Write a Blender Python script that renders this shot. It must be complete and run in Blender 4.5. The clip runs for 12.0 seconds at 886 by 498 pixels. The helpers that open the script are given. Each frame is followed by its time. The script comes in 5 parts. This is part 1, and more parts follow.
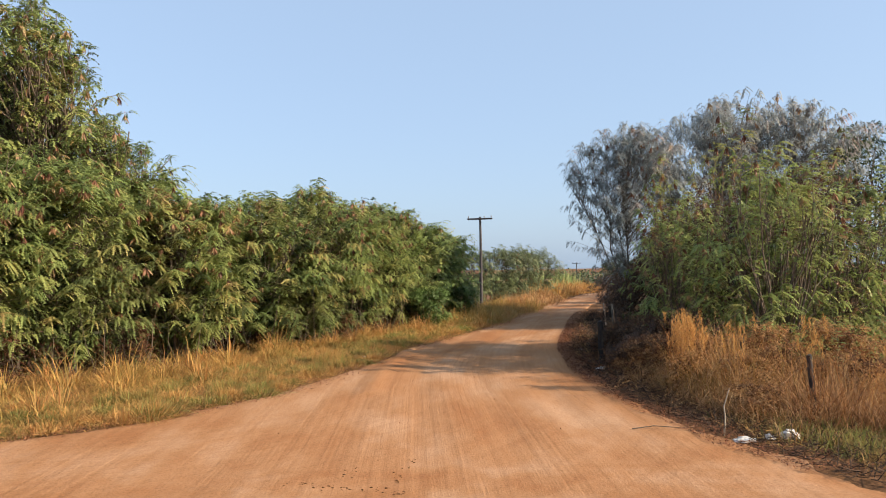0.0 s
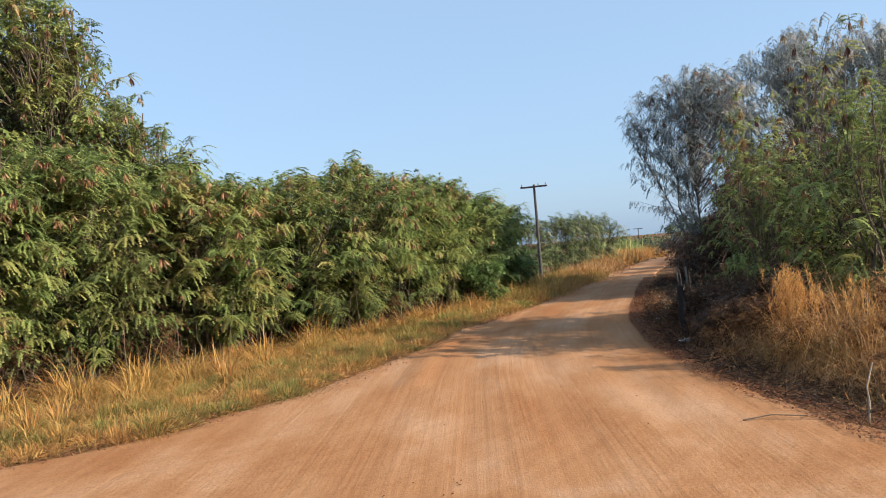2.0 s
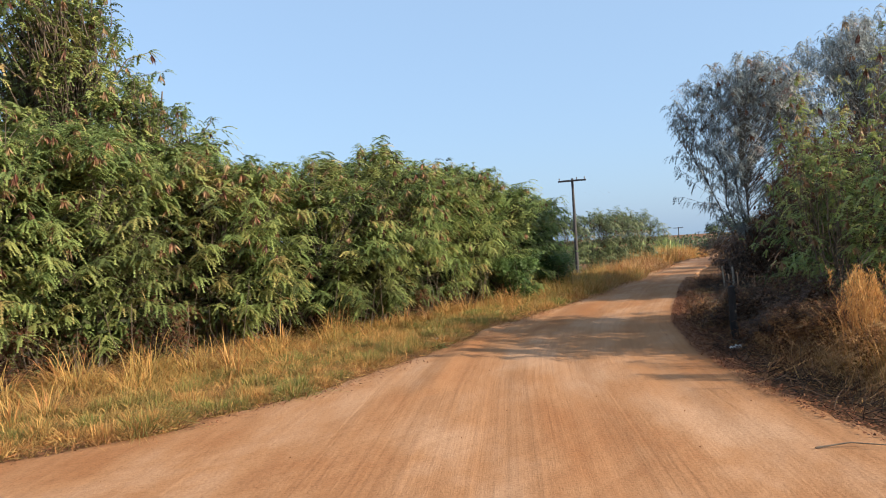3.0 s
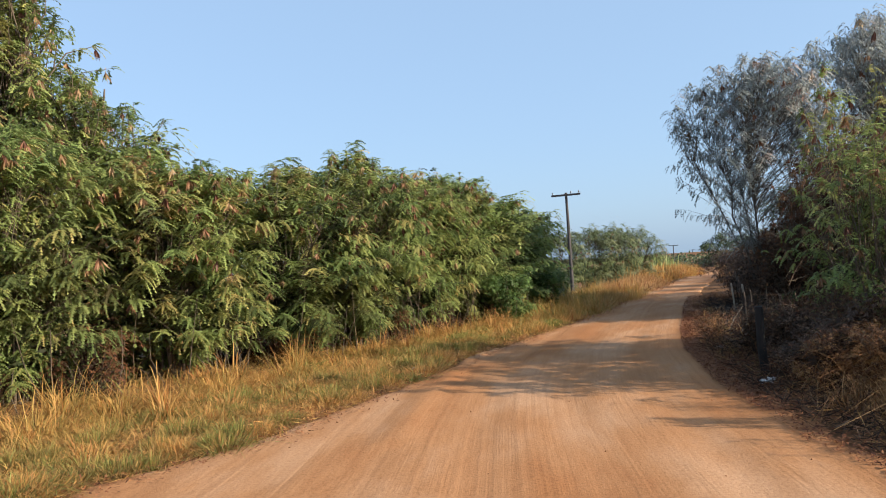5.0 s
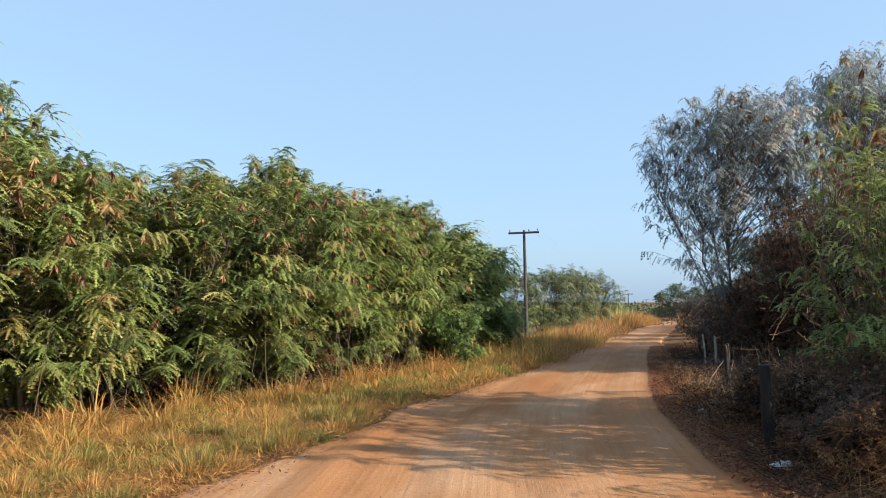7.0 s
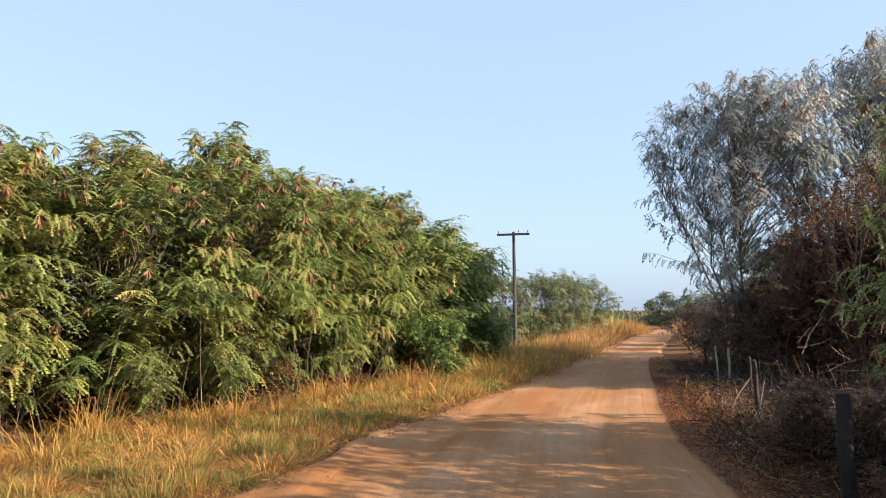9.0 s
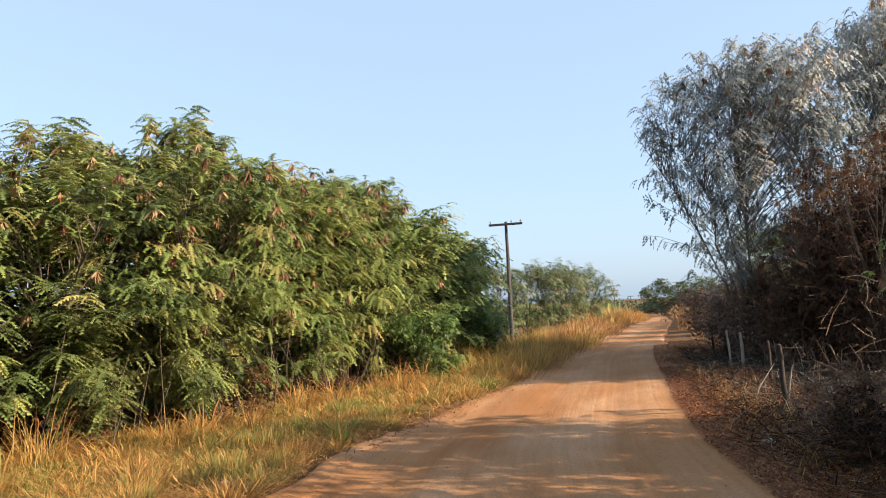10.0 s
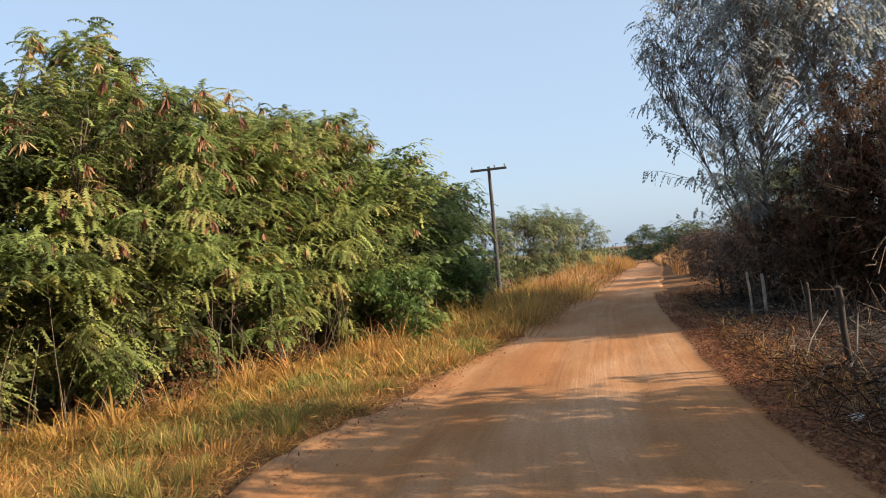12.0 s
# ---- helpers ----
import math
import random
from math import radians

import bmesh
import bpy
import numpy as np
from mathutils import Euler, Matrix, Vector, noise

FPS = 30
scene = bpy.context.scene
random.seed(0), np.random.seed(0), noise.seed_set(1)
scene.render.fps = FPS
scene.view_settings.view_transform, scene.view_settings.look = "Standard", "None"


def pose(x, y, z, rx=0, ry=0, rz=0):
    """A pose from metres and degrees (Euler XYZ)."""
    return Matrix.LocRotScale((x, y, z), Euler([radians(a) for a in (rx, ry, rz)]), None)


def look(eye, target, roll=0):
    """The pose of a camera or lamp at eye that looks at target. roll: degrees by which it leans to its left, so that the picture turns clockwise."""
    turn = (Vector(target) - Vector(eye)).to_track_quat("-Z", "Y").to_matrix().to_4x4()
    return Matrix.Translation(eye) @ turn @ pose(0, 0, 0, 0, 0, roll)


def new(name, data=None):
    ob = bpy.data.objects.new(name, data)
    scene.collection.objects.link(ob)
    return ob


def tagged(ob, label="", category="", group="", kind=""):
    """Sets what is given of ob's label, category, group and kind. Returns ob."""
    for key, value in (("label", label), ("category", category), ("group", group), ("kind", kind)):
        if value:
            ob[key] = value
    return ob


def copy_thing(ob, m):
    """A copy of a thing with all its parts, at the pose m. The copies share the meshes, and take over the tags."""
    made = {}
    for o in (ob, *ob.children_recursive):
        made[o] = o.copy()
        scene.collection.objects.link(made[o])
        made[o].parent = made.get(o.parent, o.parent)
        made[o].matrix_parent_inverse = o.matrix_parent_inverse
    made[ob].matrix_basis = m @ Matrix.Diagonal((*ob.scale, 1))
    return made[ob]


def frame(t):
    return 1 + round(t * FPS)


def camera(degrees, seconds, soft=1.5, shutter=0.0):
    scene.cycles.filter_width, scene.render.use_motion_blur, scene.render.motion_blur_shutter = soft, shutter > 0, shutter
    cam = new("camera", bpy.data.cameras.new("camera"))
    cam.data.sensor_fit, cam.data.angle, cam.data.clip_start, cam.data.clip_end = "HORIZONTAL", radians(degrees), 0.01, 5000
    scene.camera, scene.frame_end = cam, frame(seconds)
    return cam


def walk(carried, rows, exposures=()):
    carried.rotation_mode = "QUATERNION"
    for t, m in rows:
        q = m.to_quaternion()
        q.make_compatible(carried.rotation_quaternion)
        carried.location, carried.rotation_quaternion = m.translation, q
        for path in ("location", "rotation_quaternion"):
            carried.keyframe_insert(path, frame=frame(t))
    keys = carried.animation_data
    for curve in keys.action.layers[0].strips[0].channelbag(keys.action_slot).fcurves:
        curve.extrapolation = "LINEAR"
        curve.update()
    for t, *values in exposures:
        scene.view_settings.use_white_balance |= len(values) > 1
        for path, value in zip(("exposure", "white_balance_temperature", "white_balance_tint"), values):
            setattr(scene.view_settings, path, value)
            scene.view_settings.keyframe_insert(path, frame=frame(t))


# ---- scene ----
cam = camera(61.9, 12.0, soft=1.0)
PATH = [
    (0, (0.126, -0.783, 2.837), (0.242, 1.213, 2.893), -0.9),
    (0.5, (0.225, -0.149, 2.81), (0.281, 1.849, 2.883), -1.6),
    (1, (0.286, 0.49, 2.756), (0.32, 2.488, 2.841), -1.3),
    (1.5, (0.396, 1.16, 2.708), (0.376, 3.157, 2.824), -1.8),
    (2, (0.5, 1.914, 2.631), (0.457, 3.914, 2.635), -4.8),
    (2.5, (0.585, 2.598, 2.601), (0.475, 4.595, 2.601), -5.7),
    (3, (0.654, 3.351, 2.516), (0.513, 5.346, 2.513), -3.4),
    (5, (0.84, 6.007, 2.401), (0.72, 8.003, 2.45), -3.7),
    (5.5, (0.933, 6.848, 2.352), (0.802, 8.844, 2.374), -3.6),
    (6, (1.005, 7.734, 2.282), (0.872, 9.729, 2.302), -4.1),
    (6.5, (1.094, 8.6, 2.251), (1.015, 10.598, 2.299), -1.5),
    (7, (1.16, 9.372, 2.237), (1.161, 11.367, 2.387), -0.9),
    (9, (1.458, 12.394, 2.186), (1.489, 14.387, 2.353), -0.4),
    (9.5, (1.549, 13.217, 2.147), (1.589, 15.21, 2.315), -0.8),
    (10, (1.608, 13.952, 2.123), (1.658, 15.945, 2.28), -2.8),
    (10.5, (1.629, 14.706, 2.134), (1.707, 16.697, 2.302), 0.3),
    (11, (1.711, 15.456, 2.077), (1.791, 17.448, 2.232), -1.0),
    (11.5, (1.788, 16.17, 2.052), (1.876, 18.167, 2.11), -3.4),
    (12, (1.862, 16.871, 2.026), (1.947, 18.869, 2.059), -5.1),
]
walk(cam, [(t, look(eye, target, roll)) for t, eye, target, roll in PATH],
     [(0, 0.98, 6500, 14), (0.5, 1.04, 6250, 10), (1, 0.96, 6450, 10), (1.5, 1.08, 6400, 8), (2, 0.95, 6100, 10), (2.5, 1.18, 6150, 6), (3, 0.95, 6050, 10), (5, 0.94, 6100, 10), (6, 0.97, 6000, 10),
      (7, 1.07, 6050, 8), (9, 1.28, 6550, 14), (9.5, 1.28, 6750, 13), (10.5, 1.26, 6550, 12), (11, 1.18, 6800, 13), (11.5, 0.96, 6700, 13), (12, 1.07, 6800, 14)])

# ---- world and sun ----
SUN_AZ = math.atan2(0.94, -0.34)          # compass angle of the sun from +y towards +x
SUN_EL = radians(25)
world = bpy.data.worlds.new("sky")
scene.world = world
world.use_nodes = True
wn = world.node_tree
for n in list(wn.nodes):
    wn.nodes.remove(n)
w_out = wn.nodes.new("ShaderNodeOutputWorld")
w_bg = wn.nodes.new("ShaderNodeBackground")
w_sky = wn.nodes.new("ShaderNodeTexSky")
w_sky.sky_type = "NISHITA"
w_sky.sun_disc = False
w_sky.sun_elevation = SUN_EL
w_sky.sun_rotation = SUN_AZ
w_sky.air_density = 1.0
w_sky.dust_density = 2.0
w_sky.ozone_density = 3.0
w_bg.inputs["Strength"].default_value = 0.0985
w_haze = wn.nodes.new("ShaderNodeMix")          # even dust haze over the clear sky
w_haze.data_type = "RGBA"
w_haze.inputs[0].default_value = 0.6
w_haze.inputs[7].default_value = (2.92, 3.95, 5.12, 1)
wn.links.new(w_sky.outputs["Color"], w_haze.inputs[6])
wn.links.new(w_haze.outputs[2], w_bg.inputs["Color"])
wn.links.new(w_bg.outputs["Background"], w_out.inputs["Surface"])

sun_data = bpy.data.lights.new("sun", "SUN")
sun_data.energy = 5.0
sun_data.angle = radians(0.5)
sun_data.color = (1.0, 0.85, 0.64)
sun_dir = Vector((math.sin(SUN_AZ) * math.cos(SUN_EL), math.cos(SUN_AZ) * math.cos(SUN_EL), math.sin(SUN_EL)))
sun = new("sun", sun_data)
sun.matrix_world = look(sun_dir * 60, (0, 0, 0))

rng = np.random.default_rng(7)


# ---- materials ----
def nodes_of(name):
    m = bpy.data.materials.new(name)
    m.use_nodes = True
    nt = m.node_tree
    return m, nt, nt.nodes["Principled BSDF"], nt.nodes["Material Output"]


def add_node(nt, kind, **sets):
    n = nt.nodes.new(kind)
    for key, value in sets.items():
        n.inputs[key.replace("_", " ")].default_value = value
    return n


def ramp(nt, source, stops):
    r = nt.nodes.new("ShaderNodeValToRGB")
    el = r.color_ramp.elements
    while len(el) < len(stops):
        el.new(0.5)
    for e, (p, c) in zip(el, stops):
        e.position, e.color = p, (*c, 1)
    nt.links.new(source, r.inputs["Fac"])
    return r


def noise_tex(nt, coord, scale, detail=4.0, rough=0.55, stretch=None):
    n = add_node(nt, "ShaderNodeTexNoise", Scale=scale, Detail=detail, Roughness=rough)
    if stretch:
        mp = nt.nodes.new("ShaderNodeMapping")
        mp.inputs["Scale"].default_value = stretch
        nt.links.new(coord, mp.inputs["Vector"])
        coord = mp.outputs["Vector"]
    nt.links.new(coord, n.inputs["Vector"])
    return n


def mix_rgb(nt, fac, a, b, mode="MIX"):
    m = nt.nodes.new("ShaderNodeMix")
    m.data_type, m.blend_type = "RGBA", mode
    for sock, v in ((m.inputs[0], fac), (m.inputs[6], a), (m.inputs[7], b)):
        if isinstance(v, (int, float)):
            sock.default_value = v
        elif isinstance(v, tuple):
            sock.default_value = (*v, 1)
        else:
            nt.links.new(v, sock)
    return m.outputs[2]


def bumped(nt, height, bsdf, strength, dist):
    b = add_node(nt, "ShaderNodeBump", Strength=strength, Distance=dist)
    nt.links.new(height, b.inputs["Height"])
    nt.links.new(b.outputs["Normal"], bsdf.inputs["Normal"])


def leaf_material(name, stops, translucent=0.3, rough=0.55, patch=(0.0, (0.2, 0.12, 0.04))):
    """Leaves coloured by their age, with broad patches of drier growth; lowest ages double as painted crown shade."""
    m, nt, bsdf, out = nodes_of(name)
    age = nt.nodes.new("ShaderNodeAttribute")
    age.attribute_name = "age"
    r = ramp(nt, age.outputs["Fac"], stops)
    geo = nt.nodes.new("ShaderNodeNewGeometry")
    big = noise_tex(nt, geo.outputs["Position"], 0.45, 3.0)
    pr = ramp(nt, big.outputs["Fac"], [(0.45, (0, 0, 0)), (0.68, (1, 1, 1))])
    mul = nt.nodes.new("ShaderNodeMath")
    mul.operation = "MULTIPLY"
    mul.inputs[1].default_value = patch[0]
    nt.links.new(pr.outputs["Color"], mul.inputs[0])
    col = mix_rgb(nt, mul.outputs[0], r.outputs["Color"], patch[1])
    fine = nt.nodes.new("ShaderNodeHueSaturation")
    val = nt.nodes.new("ShaderNodeMapRange")
    val.inputs["To Min"].default_value, val.inputs["To Max"].default_value = 0.7, 1.3
    nt.links.new(geo.outputs["Random Per Island"], val.inputs["Value"])
    nt.links.new(val.outputs["Result"], fine.inputs["Value"])
    nt.links.new(col, fine.inputs["Color"])
    nt.links.new(fine.outputs["Color"], bsdf.inputs["Base Color"])
    bsdf.inputs["Roughness"].default_value = rough
    bsdf.inputs["Specular IOR Level"].default_value = 0.22
    tr = nt.nodes.new("ShaderNodeBsdfTranslucent")
    nt.links.new(fine.outputs["Color"], tr.inputs["Color"])
    mx = nt.nodes.new("ShaderNodeMixShader")
    mx.inputs["Fac"].default_value = translucent
    nt.links.new(bsdf.outputs["BSDF"], mx.inputs[1])
    nt.links.new(tr.outputs["BSDF"], mx.inputs[2])
    nt.links.new(mx.outputs["Shader"], out.inputs["Surface"])
    return m


def bark_material(name, a, b, scale=9.0):
    m, nt, bsdf, out = nodes_of(name)
    co = nt.nodes.new("ShaderNodeTexCoord")
    n = noise_tex(nt, co.outputs["Object"], scale, 6.0, 0.6, (1, 1, 0.25))
    r = ramp(nt, n.outputs["Fac"], [(0.3, a), (0.7, b)])
    nt.links.new(r.outputs["Color"], bsdf.inputs["Base Color"])
    bsdf.inputs["Roughness"].default_value = 0.9
    bumped(nt, n.outputs["Fac"], bsdf, 0.6, 0.02)
    return m


# the first stop is almost black: shade within the crown, painted as leaf colour
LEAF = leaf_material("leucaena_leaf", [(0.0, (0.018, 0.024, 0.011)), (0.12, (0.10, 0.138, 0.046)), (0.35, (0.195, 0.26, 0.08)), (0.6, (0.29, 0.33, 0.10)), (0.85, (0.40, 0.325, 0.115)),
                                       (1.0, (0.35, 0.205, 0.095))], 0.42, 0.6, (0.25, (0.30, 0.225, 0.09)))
# hedge leaf copied with a lighter dark end, standing in for sunlight
LEAF_THICKET_LIT = leaf_material("thicket_leaf_lit", [(0.0, (0.03, 0.036, 0.014)), (0.12, (0.11, 0.155, 0.048)), (0.5, (0.255, 0.315, 0.09)), (0.8, (0.34, 0.335, 0.11)),
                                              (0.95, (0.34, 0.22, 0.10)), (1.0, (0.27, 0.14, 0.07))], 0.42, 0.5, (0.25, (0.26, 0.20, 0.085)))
LEAF_DARK = leaf_material("dark_leaf", [(0.0, (0.023, 0.042, 0.012)), (0.6, (0.042, 0.065, 0.017)), (1.0, (0.076, 0.084, 0.023))], 0.22, 0.5)
LEAF_BRIGHT = leaf_material("fresh_leaf", [(0.0, (0.05, 0.09, 0.025)), (0.7, (0.12, 0.185, 0.05)), (1.0, (0.21, 0.25, 0.08))], 0.35, 0.45)
# leucaena leaf in pale grey: backlight and haze put into its colour
LEAF_BACKLIT = leaf_material("backlit_leaf", [(0.0, (0.20, 0.225, 0.215)), (0.7, (0.36, 0.38, 0.36)), (0.93, (0.39, 0.32, 0.285)), (1.0, (0.30, 0.18, 0.14))], 0.6, 0.45)
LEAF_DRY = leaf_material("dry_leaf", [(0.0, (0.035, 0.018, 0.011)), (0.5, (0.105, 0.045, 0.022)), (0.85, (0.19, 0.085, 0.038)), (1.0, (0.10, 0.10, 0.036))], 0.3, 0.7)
LEAF_RUST = leaf_material("rust_leaf", [(0.0, (0.091, 0.042, 0.02)), (0.4, (0.243, 0.11, 0.042)), (0.8, (0.357, 0.182, 0.068)), (1.0, (0.41, 0.251, 0.106))], 0.38, 0.65)
LEAF_DUSTY = leaf_material("dusty_leaf", [(0.0, (0.10, 0.125, 0.065)), (0.5, (0.175, 0.21, 0.105)), (0.85, (0.25, 0.255, 0.135)), (1.0, (0.31, 0.22, 0.14))], 0.36, 0.55)
LEAF_BRUSH = leaf_material("brush_leaf", [(0.0, (0.05, 0.035, 0.028)), (0.6, (0.13, 0.09, 0.07)), (1.0, (0.22, 0.135, 0.085))], 0.3, 0.7)
# lightened and greyed green: the haze of distance is put into the colour
LEAF_HAZED = leaf_material("hazed_leaf", [(0.0, (0.053, 0.076, 0.038)), (0.6, (0.091, 0.118, 0.057)), (1.0, (0.144, 0.156, 0.076))], 0.2, 0.6)
POD = leaf_material("seed_pod", [(0.0, (0.099, 0.038, 0.027)), (0.5, (0.198, 0.091, 0.049)), (1.0, (0.319, 0.22, 0.114))], 0.15, 0.5)
GRASS_TAN = leaf_material("tan_grass", [(0.0, (0.19, 0.165, 0.045)), (0.3, (0.39, 0.245, 0.078)), (0.7, (0.56, 0.315, 0.098)), (1.0, (0.43, 0.185, 0.06))], 0.3, 0.6, (0.3, (0.32, 0.16, 0.052)))
GRASS_GREEN = leaf_material("green_grass", [(0.0, (0.165, 0.205, 0.05)), (0.3, (0.27, 0.225, 0.06)), (0.6, (0.37, 0.225, 0.078)), (1.0, (0.38, 0.185, 0.068))], 0.3, 0.55, (0.3, (0.26, 0.165, 0.06)))
GRASS_RUST = leaf_material("rust_grass", [(0.0, (0.12, 0.05, 0.022)), (0.4, (0.29, 0.13, 0.048)), (0.75, (0.44, 0.235, 0.09)), (1.0, (0.52, 0.33, 0.15))], 0.25, 0.65, (0.3, (0.17, 0.08, 0.04)))
GRASS_YELLOW = leaf_material("yellow_grass", [(0.0, (0.21, 0.19, 0.05)), (0.25, (0.40, 0.265, 0.075)), (0.7, (0.53, 0.315, 0.095)), (1.0, (0.43, 0.195, 0.06))], 0.3, 0.55)
CANE = leaf_material("cane_leaf", [(0.0, (0.17, 0.23, 0.075)), (1.0, (0.31, 0.34, 0.13))], 0.3, 0.6)
CHAR = leaf_material("charred_twig", [(0.0, (0.008, 0.007, 0.007)), (0.6, (0.022, 0.017, 0.014)), (0.85, (0.07, 0.045, 0.03)), (1.0, (0.24, 0.18, 0.13))], 0.0, 0.9)
TWIG = leaf_material("dead_twig", [(0.0, (0.012, 0.008, 0.006)), (0.5, (0.045, 0.027, 0.018)), (0.85, (0.125, 0.074, 0.046)), (1.0, (0.25, 0.18, 0.12))], 0.0, 0.85)
LITTERLEAF = leaf_material("fallen_leaf", [(0.0, (0.07, 0.025, 0.014)), (0.5, (0.20, 0.070, 0.030)), (1.0, (0.31, 0.145, 0.065))], 0.1, 0.8)
BARK = bark_material("shrub_bark", (0.057, 0.04, 0.027), (0.144, 0.106, 0.072))
BARK_GREY = bark_material("grey_bark", (0.076, 0.065, 0.053), (0.182, 0.152, 0.125))
# post wood taken almost to black: the thicket's shade painted into it
SHADED_WOOD = bark_material("shaded_post", (0.004, 0.0035, 0.003), (0.022, 0.017, 0.014), 14.0)
POST_WOOD = bark_material("weathered_post", (0.008, 0.006, 0.005), (0.05, 0.035, 0.027), 14.0)
POLE_WOOD = bark_material("utility_pole_wood", (0.034, 0.03, 0.029), (0.084, 0.076, 0.072), 6.0)
STICK = bark_material("bleached_stick", (0.228, 0.19, 0.144), (0.395, 0.35, 0.281), 20.0)
CERAMIC, _nt, _b, _o = nodes_of("insulator_ceramic")
_b.inputs["Base Color"].default_value, _b.inputs["Roughness"].default_value = (0.12, 0.10, 0.09, 1), 0.25
WIRE, _nt, _b, _o = nodes_of("aluminium_wire")
_b.inputs["Base Color"].default_value, _b.inputs["Roughness"].default_value, _b.inputs["Metallic"].default_value = (0.35, 0.35, 0.36, 1), 0.5, 0.8


def plastic_material():
    m, nt, bsdf, out = nodes_of("dusty_plastic")
    co = nt.nodes.new("ShaderNodeTexCoord")
    n = noise_tex(nt, co.outputs["Object"], 14.0)
    r = ramp(nt, n.outputs["Fac"], [(0.35, (0.418, 0.38, 0.334)), (0.6, (0.608, 0.6, 0.585))])
    nt.links.new(r.outputs["Color"], bsdf.inputs["Base Color"])
    bsdf.inputs["Roughness"].default_value = 0.45
    return m


PLASTIC = plastic_material()


def road_material():
    """Packed orange earth; its UV runs across and along the road in metres."""
    m, nt, bsdf, out = nodes_of("packed_earth")
    uv = nt.nodes.new("ShaderNodeUVMap")
    uv.uv_map = "UVMap"
    co = nt.nodes.new("ShaderNodeTexCoord")
    broad = noise_tex(nt, uv.outputs["UV"], 1.0, 4.0, 0.6, (0.55, 0.16, 1))
    base = ramp(nt, broad.outputs["Fac"], [(0.34, (0.292, 0.128, 0.050)), (0.5, (0.345, 0.172, 0.078)), (0.64, (0.405, 0.232, 0.128))])
    tracks = noise_tex(nt, uv.outputs["UV"], 1.0, 5.0, 0.65, (8.5, 0.05, 1))
    tr = ramp(nt, tracks.outputs["Fac"], [(0.36, (0.88, 0.86, 0.84)), (0.5, (1, 1, 1)), (0.64, (1.06, 1.06, 1.06))])
    c1 = mix_rgb(nt, 0.75, base.outputs["Color"], tr.outputs["Color"], "MULTIPLY")
    # marks of wheels that turn in from the crossing
    away = nt.nodes.new("ShaderNodeVectorMath")
    away.operation = "DISTANCE"
    away.inputs[1].default_value = (-8.0, 18.5, 0.0)
    nt.links.new(co.outputs["Object"], away.inputs[0])
    ring = add_node(nt, "ShaderNodeTexNoise", Scale=4.5, Detail=4.0, Roughness=0.6)
    ring.noise_dimensions = "1D"
    nt.links.new(away.outputs["Value"], ring.inputs["W"])
    rr = ramp(nt, ring.outputs["Fac"], [(0.36, (0.88, 0.86, 0.84)), (0.5, (1, 1, 1)), (0.66, (1.05, 1.05, 1.05))])
    sep = nt.nodes.new("ShaderNodeSeparateXYZ")
    nt.links.new(co.outputs["Object"], sep.inputs["Vector"])
    fade = nt.nodes.new("ShaderNodeMapRange")
    for key, value in (("From Min", 13.0), ("From Max", 18.0), ("To Min", 0.8), ("To Max", 0.0)):
        fade.inputs[key].default_value = value
    nt.links.new(sep.outputs["Y"], fade.inputs["Value"])
    patchy = noise_tex(nt, co.outputs["Object"], 0.5, 2.0)
    amount = nt.nodes.new("ShaderNodeMath")
    amount.operation = "MULTIPLY"
    nt.links.new(fade.outputs["Result"], amount.inputs[0])
    nt.links.new(patchy.outputs["Fac"], amount.inputs[1])
    c1 = mix_rgb(nt, amount.outputs[0], c1, rr.outputs["Color"], "MULTIPLY")
    grit = noise_tex(nt, co.outputs["Object"], 26.0, 6.0, 0.7)
    gr = ramp(nt, grit.outputs["Fac"], [(0.32, (0.66, 0.63, 0.60)), (0.5, (1, 1, 1)), (0.68, (1.16, 1.15, 1.14))])
    c2 = mix_rgb(nt, 0.75, c1, gr.outputs["Color"], "MULTIPLY")
    nt.links.new(c2, bsdf.inputs["Base Color"])
    bsdf.inputs["Roughness"].default_value = 0.95
    bsdf.inputs["Specular IOR Level"].default_value = 0.15
    h = mix_rgb(nt, 0.45, tracks.outputs["Fac"], grit.outputs["Fac"])
    bumped(nt, h, bsdf, 0.55, 0.035)
    return m


def soil_material(name, stops, scale=2.2):
    m, nt, bsdf, out = nodes_of(name)
    co = nt.nodes.new("ShaderNodeTexCoord")
    a = noise_tex(nt, co.outputs["Object"], scale, 6.0, 0.65)
    b = noise_tex(nt, co.outputs["Object"], 18.0, 5.0, 0.7)
    r = ramp(nt, a.outputs["Fac"], stops)
    g = ramp(nt, b.outputs["Fac"], [(0.3, (0.6, 0.58, 0.55)), (0.65, (1.15, 1.12, 1.1))])
    c = mix_rgb(nt, 0.8, r.outputs["Color"], g.outputs["Color"], "MULTIPLY")
    nt.links.new(c, bsdf.inputs["Base Color"])
    bsdf.inputs["Roughness"].default_value = 0.95
    bsdf.inputs["Specular IOR Level"].default_value = 0.1
    bumped(nt, b.outputs["Fac"], bsdf, 0.8, 0.05)
    return m


ROAD = road_material()
SOIL = soil_material("dry_verge_soil", [(0.3, (0.09, 0.046, 0.022)), (0.5, (0.16, 0.082, 0.038)), (0.7, (0.24, 0.128, 0.058))])
ASH = soil_material("burnt_soil", [(0.3, (0.021, 0.017, 0.014)), (0.5, (0.049, 0.039, 0.033)), (0.68, (0.167, 0.137, 0.118))], 2.6)


